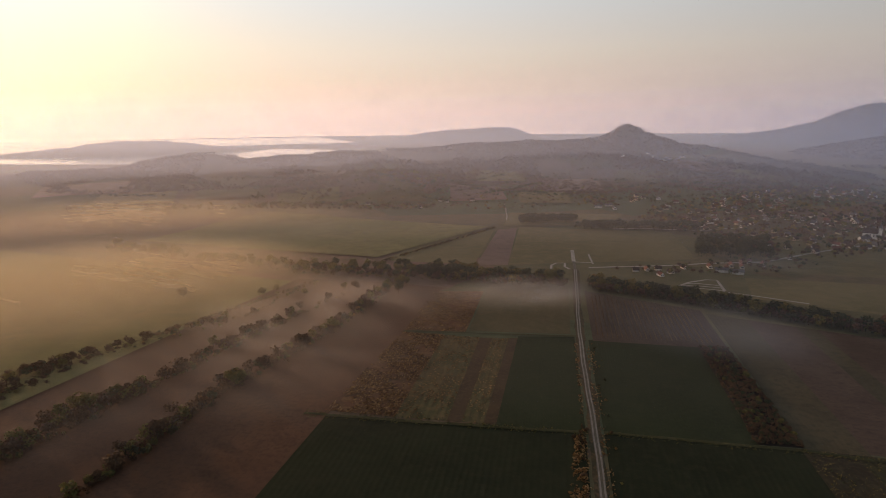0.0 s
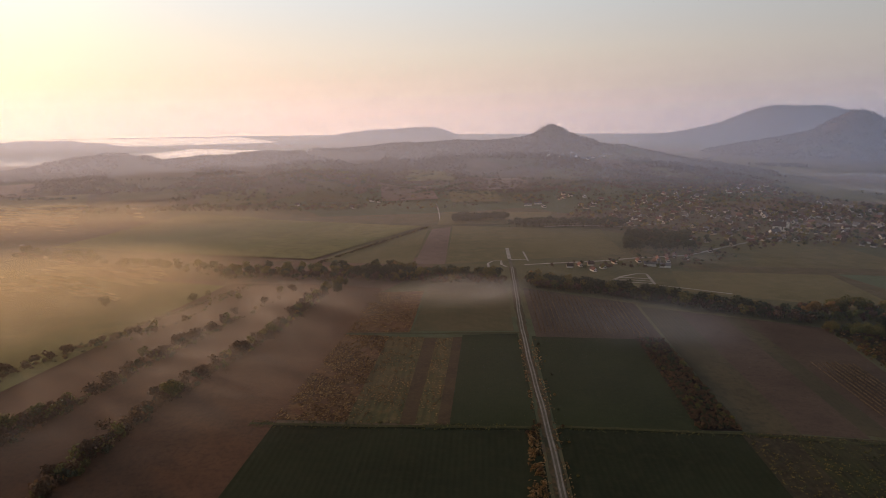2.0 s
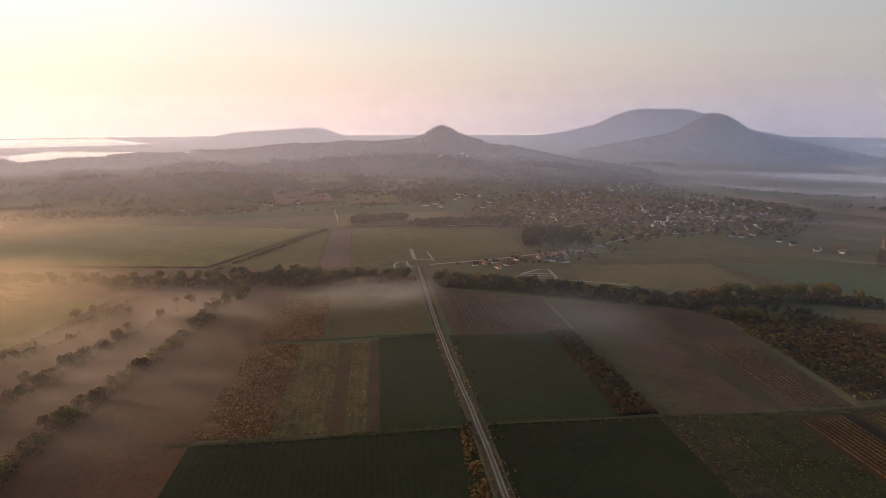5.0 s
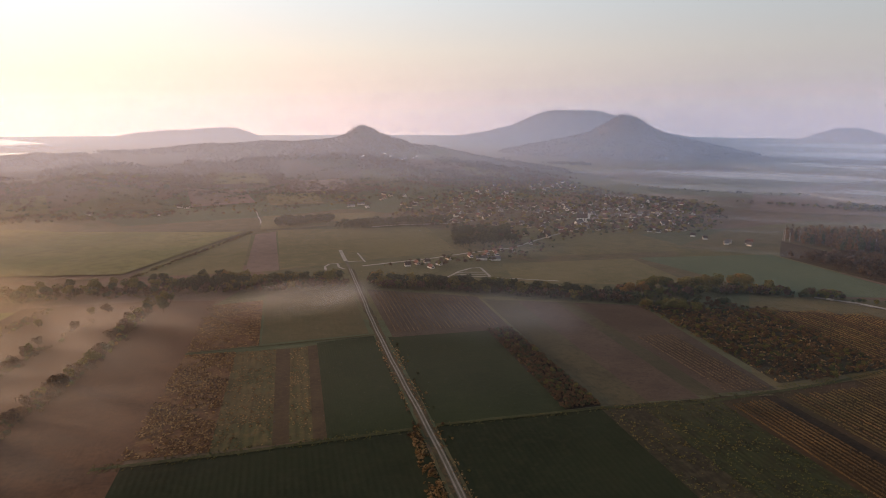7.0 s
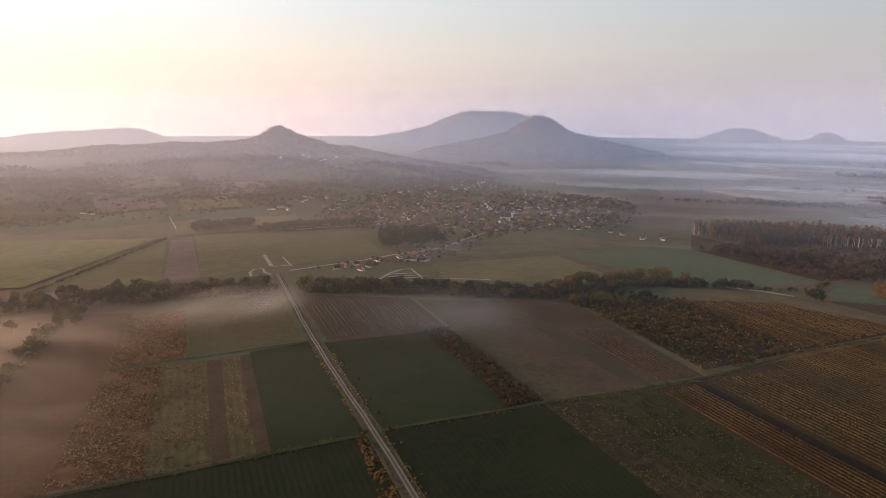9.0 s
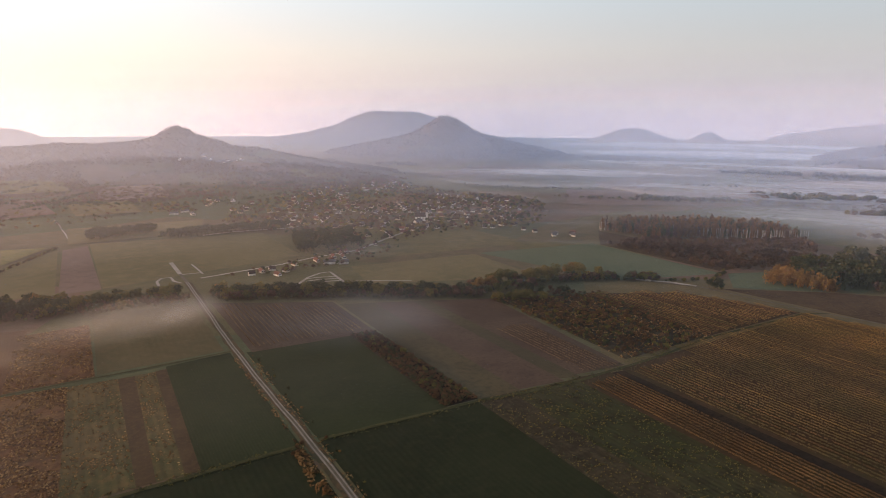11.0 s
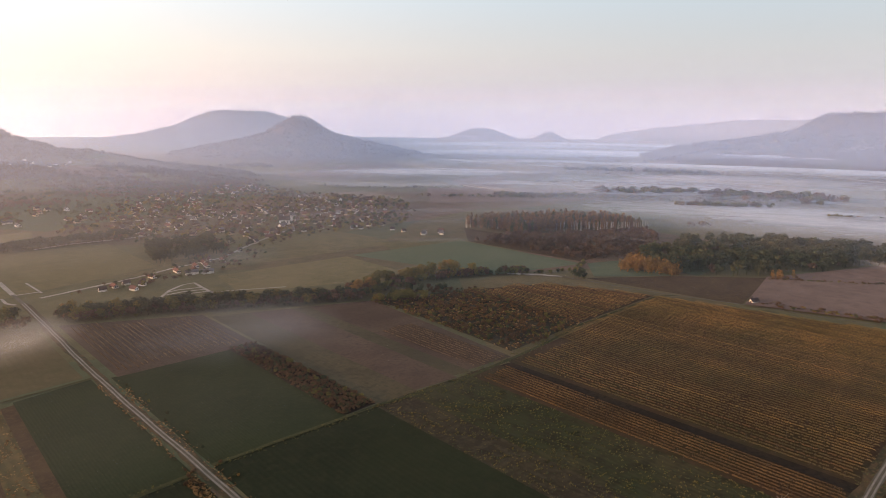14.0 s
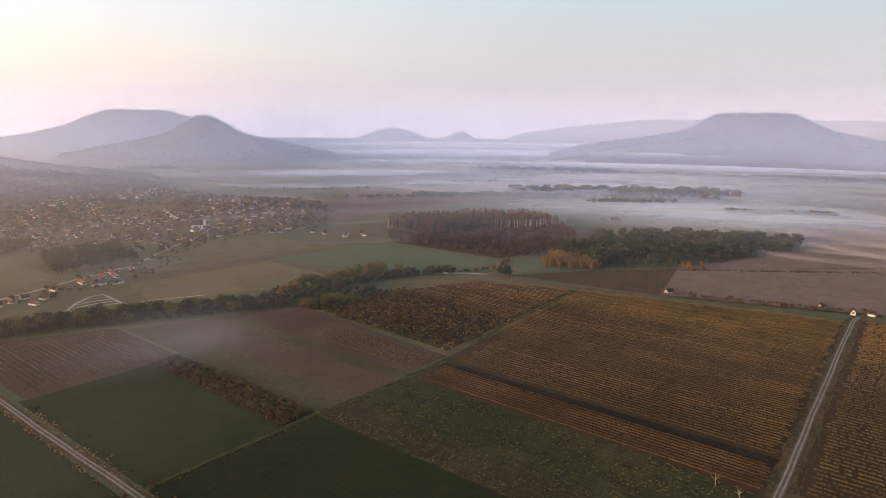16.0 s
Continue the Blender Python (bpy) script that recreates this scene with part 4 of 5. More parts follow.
# bushes that close the hedges between the ploughed strips
for (a, b, n, w) in (((-158, 110), (-145, 245), 110, 1.6), ((-145, 245), (-129, 320), 60, 1.4), ((-129, 320), (-118, 412), 60, 1.6), ((-208, 100), (-186, 225), 110, 2.4), ((-186, 225), (-158, 360), 90, 1.6),
                     ((-264, 110), (-238, 262), 150, 4.0), ((-238, 262), (-178, 432), 110, 1.2), ((446, 196), (545, 60), 60, 0.8), ((372, 172), (404, 60), 80, 3.0)):
    def hedge(r, a=a, b=b, w=w):
        f = r.random()
        return a[0] + (b[0] - a[0]) * f + r.gauss(0, w), a[1] + (b[1] - a[1]) * f + r.gauss(0, w)
    scatter("hedge_growth", hedge, int(n * 1.7), LOOSE["shrub"], 0.5, 1.25, "low tangled hedge growth between fields", "hedge", seed=n + 3)
for (a, b, n, w) in (((-153, 150), (-146, 255), 70, 2.0), ((-146, 255), (-127, 333), 34, 1.6), ((-127, 333), (-122, 415), 34, 2.4), ((-203, 150), (-183, 238), 110, 3.0), ((-183, 238), (-162, 350), 44, 1.6), ((-255, 230), (-235, 275), 40, 2.4), ((-235, 275), (-183, 353), 26, 1.2)):
    def hedge_trees(r, a=a, b=b, w=w):
        f = r.random()
        return a[0] + (b[0] - a[0]) * f + r.gauss(0, w), a[1] + (b[1] - a[1]) * f + r.gauss(0, w)
    scatter("hedge_growth", hedge_trees, n, LOOSE["rust"] + LOOSE["garden"], 0.5, 1.15, "tall rusty hedge growth between ploughed strips", "hedge", seed=n + 31)
# poplar wood, brown undergrowth and the dark wood
scatter("poplar_wood", within([(446, 525), (560, 488), (600, 420), (582, 372), (520, 420), (456, 450)]), 520, LOOSE["wood"], 0.85, 1.15, "tall poplar wood with bare pale trunks", "wood", seed=3)
pale = []
tr = random.Random(19)
for i in range(150):
    f = tr.random()
    x, y = 446 + (582 - 446) * f + tr.uniform(-3, 10), 522 - 150 * f + 22 * math.sin(f * 3.1) * -1 + tr.uniform(-4, 6)
    pale.append(limb((x, y, 0), (x + tr.uniform(-0.4, 0.4), y, 11), 0.22, 0.12, 5))
whole("poplar_trunks", mesh_of("poplar_trunks", *joined(pale), M["pale_bark"]), "pale bare trunks at the edge of the poplar wood", "trunks", kind="stuff")
scatter("undergrowth", within([(392, 452), (452, 448), (520, 400), (582, 368), (500, 300), (450, 302), (396, 330)]), 620, LOOSE["rust"] + LOOSE["garden"][:1], 0.6, 1.2, "brown young growth before the wood", "wood", seed=4)
scatter("dark_wood_stand", within([(440, 300), (410, 252), (458, 200), (585, 140), (640, 132), (615, 240), (540, 306)]), 600, LOOSE["dark"] + LOOSE["dark"] + LOOSE["garden"][:2], 0.65, 1.35, "dense dark green wood", "wood", seed=5)
scatter("golden_stand", within([(388, 288), (402, 248), (424, 252), (418, 296)]), 90, LOOSE["gold"], 0.75, 1.05, "stand of orange autumn trees at the wood's edge", "wood", seed=6)
scatter("golden_stand", within([(448, 190), (462, 176), (468, 186), (456, 198)]), 10, LOOSE["gold"][:1] + LOOSE["rust"], 0.5, 0.8, "small orange trees at the wood's corner", "wood", seed=7)
# hedges and trees beyond the stream
for poly, n, kinds in (([(-46, 712), (14, 726), (24, 752), (-40, 748)], 90, "dark"), ([(20, 690), (150, 694), (146, 716), (30, 708)], 110, "dark"), ([(120, 560), (180, 560), (200, 640), (135, 640)], 130, "dark"),
                       ([(-149, 508), (-146, 504), (-66, 688), (-70, 690)], 240, "shrub"), ([(40, 840), (80, 840), (70, 900), (30, 900)], 50, "garden"), ([(-380, 925), (-200, 960), (-180, 1060), (-340, 1090)], 260, "garden"),
                       ([(-430, 770), (-160, 790), (-160, 830), (-420, 820)], 170, "garden"), ([(-660, 720), (-420, 760), (-430, 800), (-660, 770)], 120, "garden")):
    scatter("tree_group", within(poly), n, LOOSE[kinds], 0.6, 1.0, "group of trees and bushes between fields", "trees", seed=n)
# hedges that part the lower slopes
for k in range(22):
    hx, hy, ht, hl = -650 + 48 * k + 30 * math.sin(k * 2.1), 850 + 120 * abs(math.sin(k * 1.7)) + 60 * (k % 3), 10 + 40 * math.sin(k * 3.3), 60 + 25 * (k % 4)

    def slope_hedge(r, hx=hx, hy=hy, ht=ht, hl=hl):
        f = r.uniform(-1, 1) * hl
        return hx + f * math.cos(radians(ht)) + r.gauss(0, 1.6), hy + f * math.sin(radians(ht)) + r.gauss(0, 1.6)
    scatter("slope_hedge", slope_hedge, 46, LOOSE["dark"], 0.3, 0.6, "dark hedge between parcels on the slope", "hedge", seed=200 + k)
# tree lines in the misty plain
for (x0, y0), (x1, y1), n, s in (((600, 780), (800, 575), 70, 0.9), ((800, 575), (900, 350), 60, 0.9), ((850, 262), (872, 120), 60, 1.0), ((872, 470), (912, 350), 40, 1.1), ((1500, 1100), (1900, 600), 90, 1.8), ((1000, 1050), (1250, 800), 50, 1.2), ((1500, 300), (1700, -200), 70, 1.6), ((900, 820), (1300, 380), 90, 1.2), ((855, 590), (1018, 315), 360, 2.3), ((697, 700), (872, 488), 140, 1.5), ((800, 440), (868, 349), 70, 1.5), ((806, 250), (874, 130), 80, 1.6), ((1250, 950), (1420, 620), 120, 2.2),
                                 ((1200, 800), (1500, 560), 60, 1.3), ((640, 352), (660, 335), 8, 1.1), ((700, 60), (900, -40), 40, 0.9), ((456, 196), (545, 58), 26, 0.25), ((1250, 1250), (1700, 700), 60, 1.5), ((560, 980), (820, 760), 50, 0.8)):
    def lined(r, x0=x0, y0=y0, x1=x1, y1=y1, n=n):
        f = r.random()
        w = 22 if n > 200 else 4
        return x0 + (x1 - x0) * f + r.gauss(0, w), y0 + (y1 - y0) * f + r.gauss(0, w)
    scatter("tree_line", lined, n, LOOSE["garden"], s * 0.6, s * 1.2, "line of field trees in the mist", "trees", seed=n + 1)


def on_slopes(r):
    """Woodland on the hills, thinned where the slopes are open."""
    for _ in range(30):
        x, y = r.uniform(-1300, 700), r.uniform(850, 1650)
        z = at_height(x, y)
        if 9 < z < 110 and math.hypot(x - 148, y - 1442) > 12 and (math.sin(x / 95 + 1.3) * math.cos(y / 70) + 0.5 * math.sin(x / 37 + y / 51) > -0.35 or z > 50):
            return x, y
    return None


scatter("hillside_wood", on_slopes, 15000, LOOSE["hill"], 0.35, 0.65, "deciduous woodland on the hillside", "woodland", seed=8)


def on_second(r):
    for _ in range(30):
        a, q = r.uniform(0, 6.28), 420 * math.sqrt(r.random())
        x, y = 985 + math.cos(a) * q, 1755 + math.sin(a) * q
        if 20 < at_height(x, y) < 140:
            return x, y
    return None


scatter("hillside_wood", on_second, 3500, LOOSE["hill"], 0.4, 0.75, "deciduous woodland on the far cone", "woodland", seed=9)


def on_table(r):
    for _ in range(30):
        a, q = r.uniform(0, 6.28), 520 * math.sqrt(r.random())
        x, y = 2235 + math.cos(a) * q, 520 + math.sin(a) * q
        if at_height(x, y) > 25:
            return x, y
    return None


scatter("hillside_wood", on_table, 2600, LOOSE["hill"], 0.4, 0.8, "deciduous woodland on the far table hill", "woodland", seed=16)


def bare_tree(x, y, h, turn):
    """A dead, bleached little tree."""
    ob = empty_thing("dead_tree", x, y, 0.1, turn, "small bleached dead tree in rough grass", "tree")
    part("trunk", mesh_of("trunk", *limb((0, 0, -0.2), (0.4, 0.1, h * 0.5), 0.16, 0.09), M["pale_bark"]), ob)
    for i in range(6):
        a = i * 1.05
        part("branch", mesh_of("branch", *limb((0.3, 0.1, h * (0.3 + 0.04 * i)), (0.4 + math.cos(a) * h * 0.45, math.sin(a) * h * 0.45, h * (0.7 + 0.06 * i)), 0.07, 0.02, 5), M["pale_bark"]), ob)
    return ob


bare_tree(139, 85, 4.5, 20)
bare_tree(137, 77, 3.0, 110)


# ---- vineyards ----
def vine_row(seed, length, leaf, gap, size, high):
    """One trellised row: leafy vines with gaps, running along y."""
    g = random.Random(seed)
    vs, fs = [], []
    y = 0.0
    while y < length:
        y += g.uniform(0.5, 0.7)
        if g.random() < gap:
            continue
        v, f = leaf_cloud(g, [(0, y - 0.2, high * 0.6, 0.15, 2.4), (0, y + 0.2, high * 0.58, 0.15, 2.3)], 13, size)
        n = len(vs)
        vs += v
        fs += [tuple(i + n for i in q) for q in f]
    return mesh_of("foliage", vs, fs, leaf)


def vineyard(x0, x1, spacing, south, north, pick, group, label, posts=True):
    """Rows along y from the line south(x) to the line north(x). pick(x) names the leaf colour."""
    cache, post_bits = {}, []
    g = random.Random(int(x0) + int(x1))
    x = x0
    while x < x1:
        a, b = south(x), north(x)
        mat, gap = pick(x, g)
        key = (mat, round((b - a) / 12), g.randrange(5))
        if key not in cache:
            cache[key] = vine_row(len(cache) + int(x0), key[1] * 12, M[mat], gap, 0.18, 1.5)
        flip = g.random() < 0.5
        row = empty_thing("vine_row", x, (a + key[1] * 12 if flip else a) + g.uniform(-1.5, 1.5), 0.1, 180 if flip else 0, label, "vine row", group)
        part("foliage", cache[key], row)
        if posts:
            y = g.uniform(0, 7)
            while y < b - a:
                post_bits.append(box(x - 0.04, a + y - 0.04, 0.0, x + 0.04, a + y + 0.04, 1.65))
                y += 11.0
        x += spacing
    if post_bits:
        whole("trellis_posts", mesh_of("trellis_posts", *joined(post_bits), M["post"]), "weathered grey vineyard trellis posts", "posts", kind="stuff")


def broad_pick(x, g):
    if x < 200:
        return ("vine_olive", 0.12) if g.random() < 0.7 else ("vine_rust", 0.15)
    if x < 300:
        return ("vine_olive", 0.03) if g.random() < 0.75 else ("vine_gold", 0.05)
    return ("vine_gold", 0.0) if g.random() < 0.85 else ("vine_olive", 0.05)


vineyard(173, 374, 2.5, lambda x: 73, lambda x: min(226, 221 + (x - 166) * 0.04) if x < 339 else 227 - (x - 339) * 4.2, broad_pick, "rows of the broad vineyard", "trellised vine row in golden and olive autumn leaf")
vineyard(145, 163, 2.2, lambda x: 73, lambda x: 221 - (x - 145) * 0.1, lambda x, g: ("vine_rust", 0.05), "rows of the orange vineyard strip", "trellised vine row in orange autumn leaf")
vineyard(152, 384, 3.0, lambda x: 24, lambda x: 64, lambda x, g: ("vine_olive", 0.3) if x < 300 else ("vine_gold", 0.12), "rows of the vineyard beside the track", "trellised vine row with thin olive leaf")
vineyard(250, 336, 2.8, lambda x: 234, lambda x: 326 - max(0, x - 262) * 0.45 if x < 310 else 304 - (x - 310) * 2.3, lambda x, g: ("vine_gold", 0.12) if g.random() < 0.5 else ("vine_rust", 0.15), "rows of the small vineyard", "trellised vine row in yellow-brown autumn leaf")
vineyard(24, 86, 2.6, lambda x: 340, lambda x: 432 - (x - 20) * 0.55 - 4, lambda x, g: ("vine_bare", 0.35), "rows of young vines", "low row of young thin vines", False)
vineyard(152, 172, 2.4, lambda x: 228, lambda x: 300, lambda x, g: ("vine_bare", 0.3), "rows at the edge of the ploughed field", "low row of thin vines", False)


# ---- buildings ----
def house_kind(w, l, wall_h, roof_h, wall, roof, label, windows=2):
    """Meshes of a gabled house: walls with gables, roof slabs with eaves, chimney, windows and door."""
    x, y = w / 2, l / 2
    wv = [(-x, -y, 0), (x, -y, 0), (x, y, 0), (-x, y, 0), (-x, -y, wall_h), (x, -y, wall_h), (x, y, wall_h), (-x, y, wall_h), (0, -y, wall_h + roof_h), (0, y, wall_h + roof_h)]
    wf = [(0, 1, 5, 8, 4), (2, 3, 7, 9, 6), (1, 2, 6, 5), (3, 0, 4, 7), (3, 2, 1, 0)]
    o, t = 0.5, 0.22
    slabs = []
    for s in (-1, 1):
        k = roof_h / x
        a = [(s * (x + o), -y - o, wall_h - k * o), (0, -y - o, wall_h + roof_h), (0, y + o, wall_h + roof_h), (s * (x + o), y + o, wall_h - k * o)]
        v = [(p[0], p[1], p[2] + 0.03) for p in a] + [(p[0], p[1], p[2] + 0.03 + t) for p in a]
        slabs.append((v, [(3, 2, 1, 0), (4, 5, 6, 7), (0, 1, 5, 4), (1, 2, 6, 5), (2, 3, 7, 6), (3, 0, 4, 7)]))
    win = mesh_of("window", *box(-0.55, -0.05, 0, 0.55, 0.05, 1.3), M["glass"])
    door = mesh_of("door", *box(-0.5, -0.06, 0, 0.5, 0.06, 2.05), M["dark_wood"])
    return dict(w=w, l=l, wall_h=wall_h, roof_h=roof_h, label=label, wall=mesh_of("wall", wv, wf, wall), roof=mesh_of("roof", *joined(slabs), roof),
                chimney=mesh_of("chimney", *box(-0.4, -0.4, 0, 0.4, 0.4, 2.2), M["brown_tile"]), window=win, door=door, n=windows)


def build_house(kind, x, y, turn, group="village houses", name="house", label=""):
    ob = empty_thing(name, x, y, at_height(x, y), turn, label or kind["label"], "house", group)
    ob.scale = (0.78, 0.78, 0.85)
    part("wall", kind["wall"], ob)
    roof = part("roof", kind["roof"], ob)
    ch = part("chimney", kind["chimney"], roof)
    ch.matrix_basis = pose(kind["w"] * 0.18, kind["l"] * 0.2, kind["wall_h"] + kind["roof_h"] * 0.55)
    for s in (-1, 1):
        for i in range(kind["n"]):
            wi = part("window", kind["window"], ob)
            wi.matrix_basis = pose((i - (kind["n"] - 1) / 2) * kind["w"] / (kind["n"] + 0.4), s * (kind["l"] / 2 + 0.02), 1.0)
    d = part("door", kind["door"], ob)
    d.matrix_basis = pose(kind["w"] / 2 + 0.02, 0, 0, 0, 0, 90)
    return ob


HOUSES = [
    house_kind(5.4, 7.5, 2.4, 2.5, M["plaster"], M["brown_tile"], "white plastered village house with brown tiled gable roof"),
    house_kind(5, 9.5, 2.3, 2.2, M["plaster"], M["red_tile"], "long white village house with red tiled roof"),
    house_kind(5.8, 7, 2.5, 3.0, M["plaster"], M["grey_roof"], "white village house with steep grey roof"),
    house_kind(5.4, 8.5, 2.4, 2.4, M["cream"], M["red_tile"], "cream village house with weathered red roof"),
    house_kind(5.4, 7, 2.4, 2.3, M["cream"], M["brown_tile"], "cream village house with dark brown roof"),
]
BARN = house_kind(4.6, 11, 2.3, 1.9, M["plaster"], M["red_tile"], "long farm building with red tiled roof", 3)
SHED = house_kind(5.5, 12, 2.6, 1.6, M["plaster"], M["grey_roof"], "long white farm building with pale roof", 3)
HUT = house_kind(3.6, 4.8, 2.3, 1.9, M["plaster"], M["brown_tile"], "small white vineyard cottage beside the track", 1)

taken = []


def free(x, y, gap):
    if all((x - a) ** 2 + (y - b) ** 2 > gap * gap for a, b in taken):
        taken.append((x, y))
        return True
    return False


CHURCH = (304, 672)
hr = random.Random(77)
free(*CHURCH, 1)
taken += [(CHURCH[0] - 8, CHURCH[1] - 14), (CHURCH[0] + 8, CHURCH[1] + 10)]


def settle(poly, count, gap, turn, kinds, seed):
    r = random.Random(seed)
    draw = within(poly)
    for _ in range(count):
        q = draw(r)
        if q and free(q[0], q[1], gap):
            build_house(r.choice(kinds), q[0], q[1], turn + r.choice((0, 90)) + r.gauss(0, 8))


settle([(205, 580), (300, 610), (390, 590), (480, 700), (530, 790), (450, 880), (380, 800), (300, 850), (200, 760), (190, 650)], 260, 11, 35, HOUSES, 1)
settle([(140, 700), (200, 690), (300, 860), (340, 1000), (250, 960), (150, 800)], 110, 11, 20, HOUSES, 2)
settle([(340, 900), (440, 960), (460, 1060), (360, 1020)], 44, 11, 20, HOUSES[:3], 3)
for x, y in ((345, 596), (352, 590), (374, 562), (376, 545), (379, 517), (386, 522), (401, 514), (408, 520), (396, 506)):
    taken.append((x, y))
    build_house(HOUSES[(x + y) % 3], x, y, 25 + (x * 37 % 60), label="white gabled house at the village edge").scale = (0.6, 0.6, 0.75)
for x, y, t in ((71, 505, 10), (80, 508, 100), (79, 489, 20), (101, 516, 15), (62, 500, 95), (88, 498, 30)):
    build_house(HOUSES[x % 2], x, y, t, label="small house beside the lane to the village").scale = (0.64, 0.64, 0.7)
settle([(85, 820), (150, 800), (160, 900), (110, 940)], 22, 16, 20, HOUSES, 6)
settle([(90, 1220), (230, 1230), (240, 1290), (110, 1290)], 12, 14, 10, HOUSES[:3], 7)
for x, y, turn in ((122, 522, 66), (134, 517, 66), (140, 529, 58), (150, 537, 58), (158, 544, 52), (147, 524, 58), (196, 565, 50), (166, 536, 55)):
    taken.append((x, y))
    build_house(BARN, x, y, turn - 68, "farm buildings", "farm_building").scale = (0.7, 0.8, 0.75)
for x, y, turn in ((52, 836, 95), (66, 846, 95), (72, 826, 5), (138, 503, 80), (128, 508, 80)):
    build_house(SHED, x, y, turn, "farm buildings", "farm_building")
for x, y in ((-259, 829), (-165, 874), (-182, 812), (-155, 866), (-120, 880)):
    build_house(HOUSES[0], x, y, 70, "houses on the slope", label="lone white house on the vineyard slope")
build_house(HUT, 372, 178, 70, "vineyard cottages", "cottage").scale = (0.9, 1.2, 0.85)
build_house(HUT, 399, 87, 60, "vineyard cottages", "cottage")
build_house(HUT, 397.5, 69.5, 95, "vineyard cottages", "cottage")
build_house(HUT, 401, 60, 15, "vineyard cottages", "cottage", "small cottage with a brown roof beside the track")
build_house(HUT, 318, 337, 30, "vineyard cottages", "cottage", "small white cottage among hedge bushes")
for i in range(90):
    a, q = hr.uniform(2.2, 4.6), hr.uniform(240, 470)
    build_house(HOUSES[i % 3], 2235 + math.cos(a) * q, 520 + math.sin(a) * q, hr.uniform(0, 180), "houses on the table hill", label="small white house on the far table hill").scale = (0.8, 0.8, 0.8)


def church(x, y, turn):
    ob = empty_thing("church", x, y, 0, turn, "white village church with pointed tower", "church")
    nave = house_kind(9, 20, 7, 5, M["plaster"], M["brown_tile"], "")
    part("nave", nave["wall"], ob)
    part("roof", nave["roof"], ob, "brown tiled nave roof")
    part("tower", mesh_of("tower", *box(-2.4, -14.8, 0, 2.4, -10.02, 13), M["plaster"]), ob, "white square bell tower")
    sp = [(-2.7, -15.1, 13), (2.7, -15.1, 13), (2.7, -9.7, 13), (-2.7, -9.7, 13), (0, -12.4, 19)]
    part("spire", mesh_of("spire", sp, [(3, 2, 1, 0), (0, 1, 4), (1, 2, 4), (2, 3, 4), (3, 0, 4)], M["grey_roof"]), ob, "pointed grey spire")
    for s in (-1, 1):
        for i in range(3):
            w = part("window", mesh_of("window", *box(-0.6, -0.06, 0, 0.6, 0.06, 3.2), M["glass"]), ob)
            w.matrix_basis = pose(s * 4.52, -5 + 5 * i, 2.6, 0, 0, 90)
    return ob


church(*CHURCH, 60).scale = (0.62, 0.62, 0.85)
build_house(house_kind(10, 26, 5, 4, M["plaster"], M["grey_roof"], "long white parish building beside the church", 3), CHURCH[0] - 12, CHURCH[1] - 16, -60, "village houses").scale = (0.5, 0.5, 0.6)

scatter("village_trees", within([(140, 640), (205, 560), (300, 590), (390, 570), (480, 640), (560, 770), (470, 900), (460, 1060), (340, 1040), (140, 860), (90, 780)]), 1900, LOOSE["garden"], 0.4, 1.1, "garden trees between village houses", "trees", seed=12)
scatter("village_trees", within([(40, 486), (160, 500), (215, 540), (200, 580), (120, 540), (44, 506)]), 90, LOOSE["garden"], 0.3, 0.8, "garden trees between village houses", "trees", seed=13)
scatter("slope_bushes", within([(-420, 780), (-60, 800), (140, 900), (300, 1100), (100, 1150), (-500, 950)]), 900, LOOSE["garden"], 0.3, 0.8, "bushes and orchards on the lower slope", "trees", seed=14)


# ---- haze and mist ----
def bowl(name, profile, mat, label, cx=0.0, cy=0.0):
    """A shell of haze round the valley: rings of (radius, height)."""
    n = 180
    vs, fs = [], []
    for r, z in profile:
        for j in range(n):
            a = 2 * math.pi * j / n
            vs.append((cx + r * math.sin(a), cy + r * math.cos(a), z))
    for i in range(len(profile) - 1):
        for j in range(n):
            k = (j + 1) % n
            fs.append((i * n + j, i * n + k, (i + 1) * n + k, (i + 1) * n + j))
    return whole(name, mesh_of(name, vs, fs, mat, True), label, "haze", kind="stuff")


# tints that put the blue and mauve of the distance into the haze sheets
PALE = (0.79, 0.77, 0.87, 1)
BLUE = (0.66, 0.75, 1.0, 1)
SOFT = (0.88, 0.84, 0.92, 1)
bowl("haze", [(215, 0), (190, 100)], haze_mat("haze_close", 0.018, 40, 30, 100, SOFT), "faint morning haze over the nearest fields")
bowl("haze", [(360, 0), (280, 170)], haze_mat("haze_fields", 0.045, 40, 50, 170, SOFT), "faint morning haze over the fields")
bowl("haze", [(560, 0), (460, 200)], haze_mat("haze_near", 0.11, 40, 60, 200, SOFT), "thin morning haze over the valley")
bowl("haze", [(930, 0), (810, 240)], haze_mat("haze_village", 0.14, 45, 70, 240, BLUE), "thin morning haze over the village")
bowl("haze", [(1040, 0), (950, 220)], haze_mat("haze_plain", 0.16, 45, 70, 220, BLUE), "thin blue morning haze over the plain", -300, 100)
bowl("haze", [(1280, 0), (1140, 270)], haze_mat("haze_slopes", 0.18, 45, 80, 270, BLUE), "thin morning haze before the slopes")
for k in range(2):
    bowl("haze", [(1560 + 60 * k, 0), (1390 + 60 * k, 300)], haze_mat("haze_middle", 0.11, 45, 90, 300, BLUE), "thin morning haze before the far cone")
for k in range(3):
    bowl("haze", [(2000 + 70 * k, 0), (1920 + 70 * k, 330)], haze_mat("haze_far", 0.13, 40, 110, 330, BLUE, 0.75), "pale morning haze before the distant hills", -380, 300)
